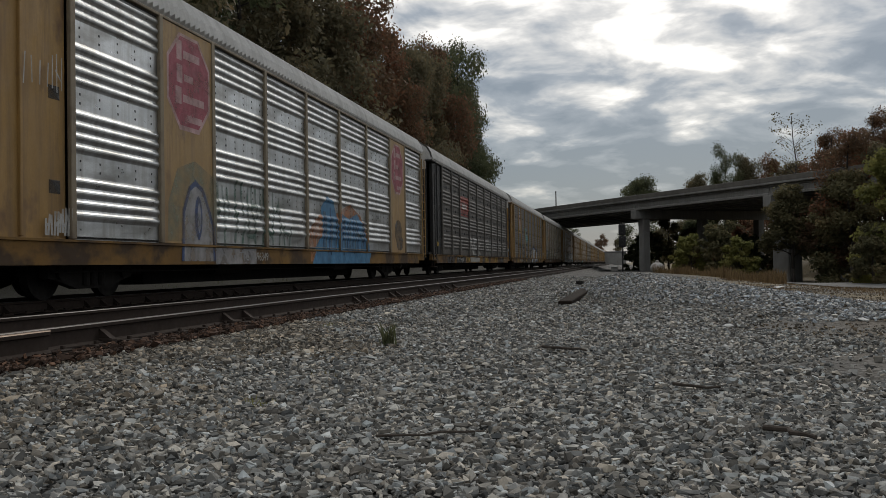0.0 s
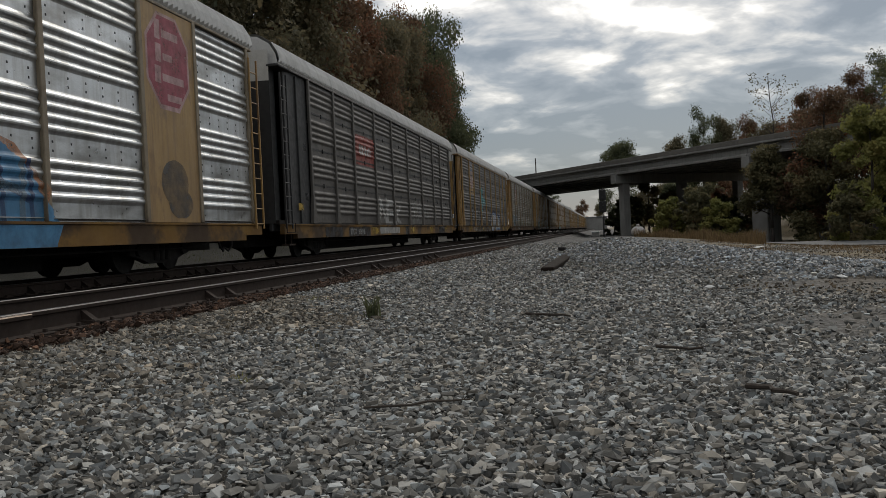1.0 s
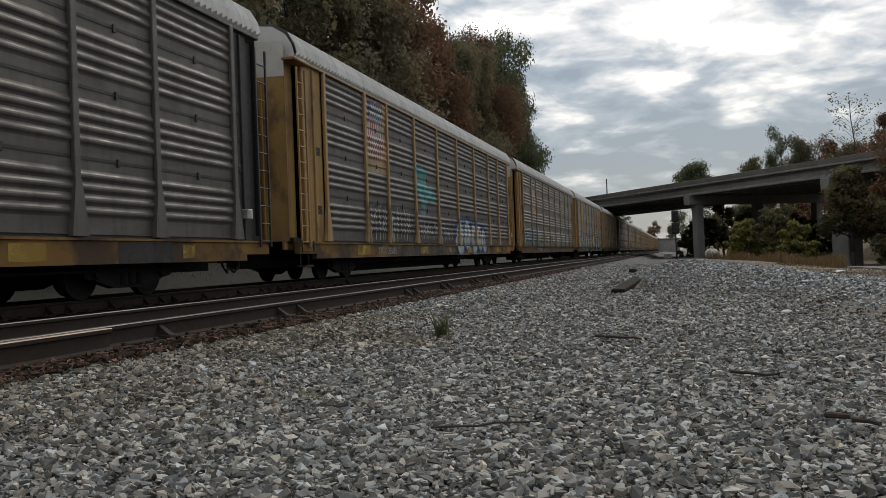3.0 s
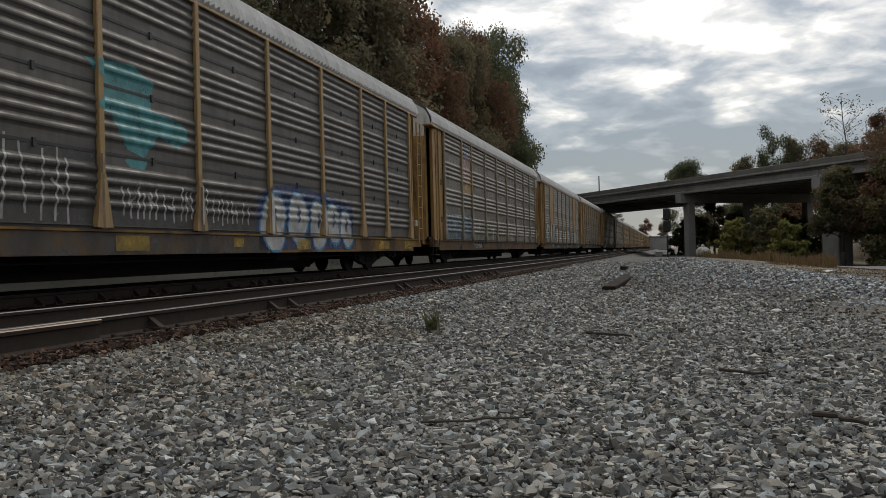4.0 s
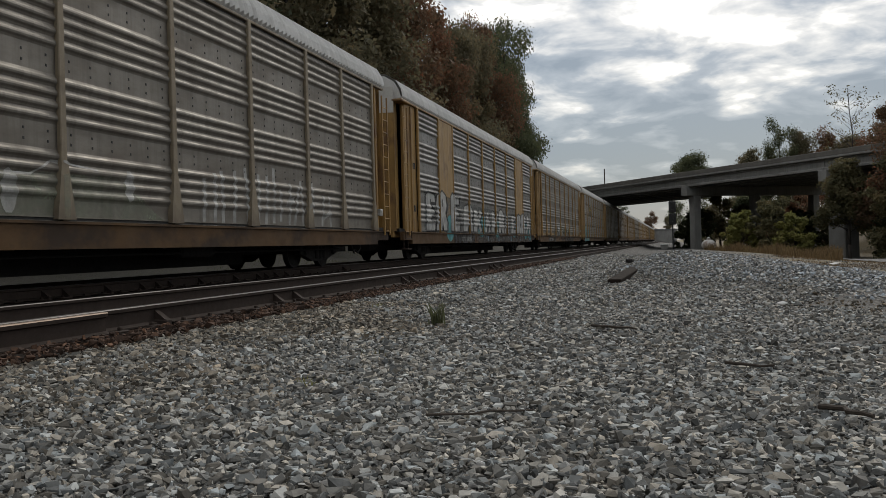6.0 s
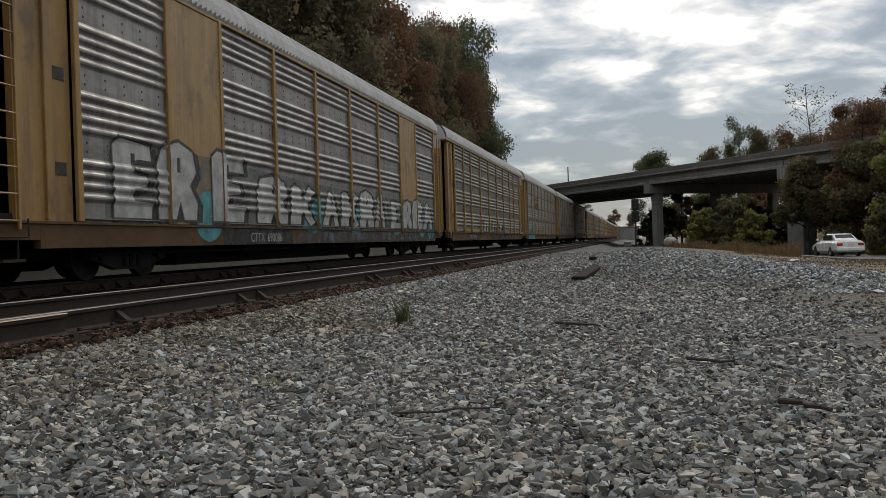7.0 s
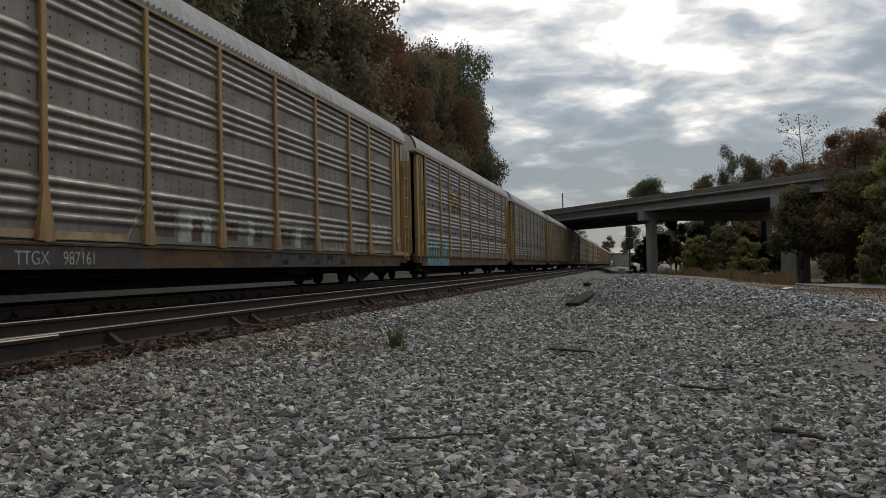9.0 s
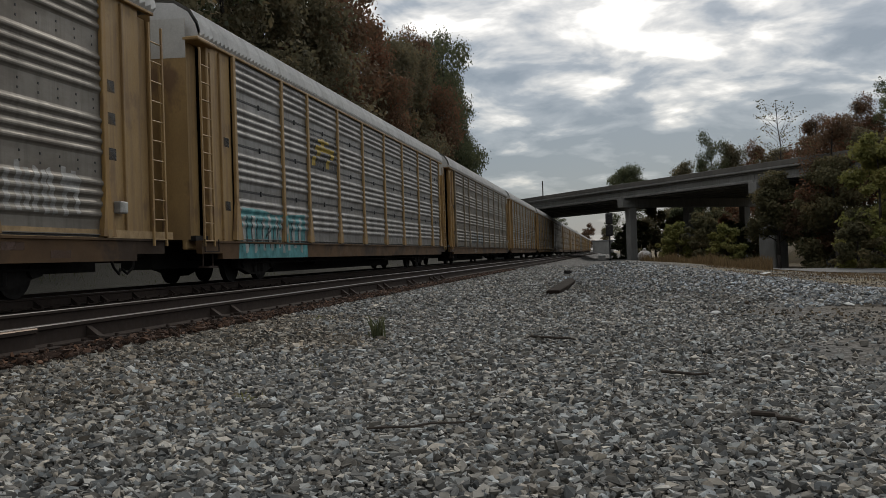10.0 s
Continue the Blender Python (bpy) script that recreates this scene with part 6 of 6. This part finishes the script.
PALE = material("pale_weathered_paint", (0.55, 0.54, 0.52), (0.42, 0.41, 0.39), 0.6, 0, 2, 5, 0.6, 30, 0.08, 0.003, stain=(0.25, 0.2, 0.16), stain_scale=1.5)
WOOD = material("weathered_stick", (0.055, 0.042, 0.032), (0.03, 0.023, 0.018), 0.9, 0, 12, 5, 0.7, 60, 0.4, 0.004)
PAPER = material("white_litter", (0.65, 0.65, 0.63), (0.55, 0.55, 0.53), 0.7, 0, 8, 4, 0.4, 50, 0.1, 0.002)

ROAD = [(60.0, 44.0), (34.0, 47.0), (20.0, 50.0), (14.5, 54.0), (12.6, 60.0), (12.3, 66.0), (12.7, 76.0), (13.1, 86.0), (13.3, 100.0), (13.3, 125.0)]


def road_point(d):
    """The place and heading d metres along the road's middle line."""
    for (xa, ya), (xb, yb) in zip(ROAD, ROAD[1:]):
        ln = math.hypot(xb - xa, yb - ya)
        if d <= ln:
            return xa + (xb - xa) * d / ln, ya + (yb - ya) * d / ln, math.degrees(math.atan2(yb - ya, xb - xa))
        d -= ln
    return ROAD[-1][0], ROAD[-1][1] + d, 90.0


def build_road():
    b, d, rows = Build(), 0.0, []
    while d < 118:
        x0, y0, _ = road_point(max(0, d - 4))
        x1, y1, _ = road_point(d + 4)
        x, y, _ = road_point(d)
        n = Vector((-(y1 - y0), x1 - x0)).normalized()
        rows.append([(x + n.x * k, y + n.y * k, float(ground_z(x + n.x * k, y + n.y * k)) + 0.05) for k in (-3.1, -1, 1, 3.1)])
        d += 2.0
    b.add([p for r in rows for p in r], [(i * 4 + j, i * 4 + j + 1, i * 4 + j + 5, i * 4 + j + 4) for i in range(len(rows) - 1) for j in range(3)])
    tagged(new("road", b.mesh("road", ASPHALT)), "worn grey asphalt road curving under the overpass", "road", kind="structure")


build_road()


def build_sedan():
    """A four-door car; local +y is ahead, its wheels stand on z = 0."""
    car = thing("car", "white four-door sedan driving away on the road", "car")
    def loft(sections, name, mat, label="", parent=car, smooth=True):
        b, n = Build(), len(sections[0][1])
        b.add([(x, y, z) for y, ring in sections for x, z in ring], [(i * n + j, i * n + (j + 1) % n, (i + 1) * n + (j + 1) % n, (i + 1) * n + j) for i in range(len(sections) - 1) for j in range(n)] + [tuple(range(n - 1, -1, -1)), tuple((len(sections) - 1) * n + j for j in range(n))])
        return part(name, b.mesh(name, mat), parent, label)
    def ring(w, z0, z1, r=0.14):
        return [(-w + r, z0), (w - r, z0), (w, z0 + r), (w, z1 - r), (w - r * 1.3, z1), (-w + r * 1.3, z1), (-w, z1 - r), (-w, z0 + r)]
    loft([(-2.42, ring(0.74, 0.42, 0.90)), (-2.34, ring(0.86, 0.30, 0.97)), (-1.5, ring(0.90, 0.22, 1.0)), (0.6, ring(0.90, 0.22, 0.96)), (1.6, ring(0.88, 0.22, 0.88)), (2.25, ring(0.82, 0.28, 0.76)), (2.38, ring(0.70, 0.36, 0.66))], "body", WHITE_CAR, "white painted body")
    loft([(-1.75, ring(0.70, 0.94, 1.02, 0.02)), (-1.05, ring(0.60, 0.94, 1.40, 0.06)), (0.0, ring(0.62, 0.94, 1.43, 0.06)), (0.35, ring(0.60, 0.94, 1.38, 0.06)), (1.15, ring(0.72, 0.90, 0.95, 0.02))], "cabin", WHITE_CAR, "white roof and pillars")
    part("rear_window", Build().add([(-0.58, -1.68, 1.05), (0.58, -1.68, 1.05), (0.50, -1.14, 1.37), (-0.50, -1.14, 1.37)], [(0, 1, 2, 3)]).mesh("rear_window", GLASS_DARK), car, "dark rear window")
    for s in (-1, 1):
        for a, c in ((-1.0, -0.35), (-0.28, 0.5)):
            part("side_window", Build().add([(s * 0.66, a - 0.1, 1.04), (s * 0.66, c + 0.1, 1.04), (s * 0.635, c, 1.34), (s * 0.635, a, 1.34)], [(0, 1, 2, 3)]).mesh("side_window", GLASS_DARK), car)
        part("tail_light", Build().box(s * 0.62 - 0.17, s * 0.62 + 0.17, -2.445, -2.39, 0.68, 0.84, bevel=0.02).mesh("tail_light", LAMP_RED), car, "red tail light")
        part("mirror", Build().box(s * 0.98 - 0.09, s * 0.98 + 0.09, 0.55, 0.65, 0.98, 1.10, bevel=0.03).mesh("mirror", WHITE_CAR), car)
        for y in (-1.42, 1.42):
            w = part("wheel", Build().lathe([(0.22, -0.1), (0.31, -0.1), (0.33, -0.06), (0.33, 0.06), (0.31, 0.1), (0.22, 0.1)], 20, axis="x").mesh("wheel", TYRE), car, "black tyre", pose(s * 0.80, y, 0.33))
            part("hubcap", Build().lathe([(0.05, -0.105), (0.21, -0.104), (0.21, 0.104), (0.05, 0.105)], 14, axis="x").mesh("hubcap", CHROME), w)
    part("bumper", Build().box(-0.84, 0.84, -2.50, -2.36, 0.36, 0.58, bevel=0.04).mesh("bumper", WHITE_CAR), car, "white rear bumper")
    part("plate_bar", Build().box(-0.16, 0.16, -2.455, -2.43, 0.66, 0.80).mesh("plate_bar", PALE), car)
    return car


sedan = build_sedan()


def build_props():
    # rounded pale tank
    z = float(ground_z(3.45, 93))
    tank = thing("storage_tank", "rounded pale grey storage tank standing on the ground", "tank", at=pose(3.45, 93, z))
    part("shell", Build().lathe([(0.05, 0.0), (0.45, 0.05), (0.66, 0.25), (0.72, 0.5), (0.64, 0.78), (0.42, 0.98), (0.16, 1.06)], 24).mesh("shell", PALE, smooth=True), tank)
    part("cap", Build().lathe([(0.16, 1.04), (0.18, 1.06), (0.18, 1.18), (0.14, 1.26), (0.03, 1.3)], 16).mesh("cap", PALE), tank, "small domed cap")
    # colour-light signal
    z = float(ground_z(0.05, 99))
    sig = thing("railway_signal", "black railway colour-light signal on a mast", "signal", at=pose(0.0, 99, z))
    part("mast", Build().tube((0, 0, -0.3), (0, 0, 5.4), 0.07, n=10).mesh("mast", BLACK), sig, "dark steel mast")
    for zz in (4.6, 3.3):
        hd = part("signal_head", Build().box(-0.38, 0.38, -0.18, 0.0, zz - 0.62, zz + 0.62, bevel=0.1).mesh("signal_head", BLACK), sig, "black signal head")
        for k in (-1, 0, 1):
            part("hood", Build().tube((0, -0.18, zz + 0.36 * k), (0, -0.42, zz + 0.36 * k - 0.02), 0.12, n=12).mesh("hood", BLACK), hd)
    part("ladder", ladder_mesh(BLACK, 0.2, 5.0, 0.36), sig, m=pose(0.12, 0.25, 0))
    cab = thing("equipment_cabinet", "small white trackside equipment cabinet", "cabinet", at=pose(-0.95, 104, float(ground_z(-0.95, 104))))
    part("body", Build().box(-0.4, 0.4, -0.3, 0.3, 0, 0.50, bevel=0.03).mesh("body", CONCRETE), cab)
    part("lid", Build().box(-0.46, 0.46, -0.36, 0.36, 0.504, 0.66, bevel=0.04).mesh("lid", PAPER), cab, "white lid")
    pole = thing("utility_pole", "thin dark pole rising beyond the overpass", "pole", at=pose(-12.0, 167, 0))
    part("shaft", Build().tube((0, 0, -0.5), (0, 0, 13.9), 0.14, 0.10, n=8).mesh("shaft", BARK), pole)
    far = thing("trackside_building", "low pale grey building far along the track", "building", at=pose(-3.2, 330, 0))
    part("wall", Build().box(-3.0, 4.5, 0, 8, -0.6, 4.0, bevel=0.05).mesh("wall", CONCRETE), far)
    part("roof", Build().box(-3.3, 4.8, -0.3, 8.3, 4.004, 4.4, bevel=0.05).mesh("roof", GIRDER), far, "dark flat roof")
    # old timber beside the heap
    a, c = Vector((-1.0, 15.6, float(ground_z(-1.0, 15.6)) - 0.02)), Vector((-0.60, 18.6, -0.10))
    tim = thing("timber", "dark old railway timber lying beside the ballast heap", "timber", data=Build().box(-0.12, 0.12, 0, (c - a).length, -0.10, 0.11, bevel=0.015).mesh("timber", TIE))
    tim.matrix_basis = Matrix.Translation(a) @ (c - a).to_track_quat("Y", "Z").to_matrix().to_4x4()
    # sticks
    def stick(x0, y0, x1, y1, r, label):
        rnd, b = random.Random(int(100 * x0)), Build()
        n, last = 5, None
        for k in range(n + 1):
            t = k / n
            x, y = x0 + (x1 - x0) * t + rnd.uniform(-0.015, 0.015), y0 + (y1 - y0) * t + rnd.uniform(-0.015, 0.015)
            p = Vector((x, y, float(ground_z(x, y)) + r + 0.035 + rnd.uniform(0, 0.012)))
            if last is not None:
                b.tube(last, p, r * (1 - 0.35 * (t - 1 / n)), r * (1 - 0.35 * t), n=7)
            last = p
        thing("stick", label, "stick", "sticks on the ballast", b.mesh("stick", WOOD))
    stick(0.58, 3.92, 0.72, 3.68, 0.013, "short thick dark stick on the ballast")
    stick(-0.68, 7.45, -0.28, 7.2, 0.012, "thin dark stick on the ballast")
    stick(0.28, 5.25, 0.50, 5.1, 0.010, "thin brown twig on the ballast")
    stick(-1.0, 3.55, -0.6, 3.75, 0.006, "thin brown twig among the stones")
    # scraps
    for x, y, s in ((1.10, 9.82, 0.07), (2.6, 10.6, 0.06), (3.5, 17.5, 0.10), (0.95, 5.9, 0.03), (3.9, 24, 0.12)):
        rnd = random.Random(int(y * 10))
        z = float(ground_z(x, y)) + 0.045
        b = Build()
        pts = [(s * math.cos(k * math.tau / 7) * rnd.uniform(0.6, 1.4), s * math.sin(k * math.tau / 7) * rnd.uniform(0.5, 1.0), rnd.uniform(0, 0.4 * s)) for k in range(7)]
        b.add(pts + [(0, 0, 0.5 * s)], [(k, (k + 1) % 7, 7) for k in range(7)])
        b.add([(p[0], p[1], p[2] - 0.006) for p in pts] + [(0, 0, 0.5 * s - 0.006)], [((k + 1) % 7, k, 7) for k in range(7)])
        thing("paper_scrap", "crumpled white scrap of litter on the gravel", "litter", "scraps of litter", b.mesh("paper_scrap", PAPER), pose(x, y, z))
    lump = thing("dark_stone", "dark stone lying beside the track", "stone", data=mesh_of("dark_stone", STONES[3][0].tolist(), STONES[3][1].tolist(), [UNDER]))
    lump.matrix_basis = pose(-1.35, 29, float(ground_z(-1.35, 29)) + 0.1) @ Matrix.Diagonal((0.35, 0.35, 0.4, 1))


build_props()


def motions():
    for k, car in enumerate(cars):
        walk(car, [(t, pose(TRACK_TRAIN, CAR0 + k * PITCH - train_at(t), 0)) for t in np.arange(0, 10.01, 0.5)])

    # rolling wheelsets of the wagons that pass close by
    for car in cars[:7]:
        for truck in [o for o in car.children if o.name.startswith("truck")]:
            for w in [o for o in truck.children if o.name.startswith("wheelset")]:
                dy = w.location.y
                walk(w, [(k / FPS, pose(0, dy, 0.42, math.degrees(train_at(k / FPS) / 0.42))) for k in range(301)])
    # the sedan comes up the road, passes the camera's right and sinks away under the overpass
    rows = []
    for t in np.arange(0, 10.01, 0.5):
        d = 59.6 + 17.0 * (t - 7.3)
        x, y, h = road_point(d) if d > 0 else (ROAD[0][0] - 0.993 * d, ROAD[0][1] + 0.115 * d, 173.4)
        xa, ya, _ = road_point(max(d - 2, 0.01))
        xb, yb, _ = road_point(max(d + 2, 0.3))
        h = math.degrees(math.atan2(yb - ya, xb - xa)) if d > 2 else 173.4
        rows.append((t, pose(x, y, float(ground_z(x, y)) + 0.05, 0, 0, h - 90)))
    walk(sedan, rows)


motions()
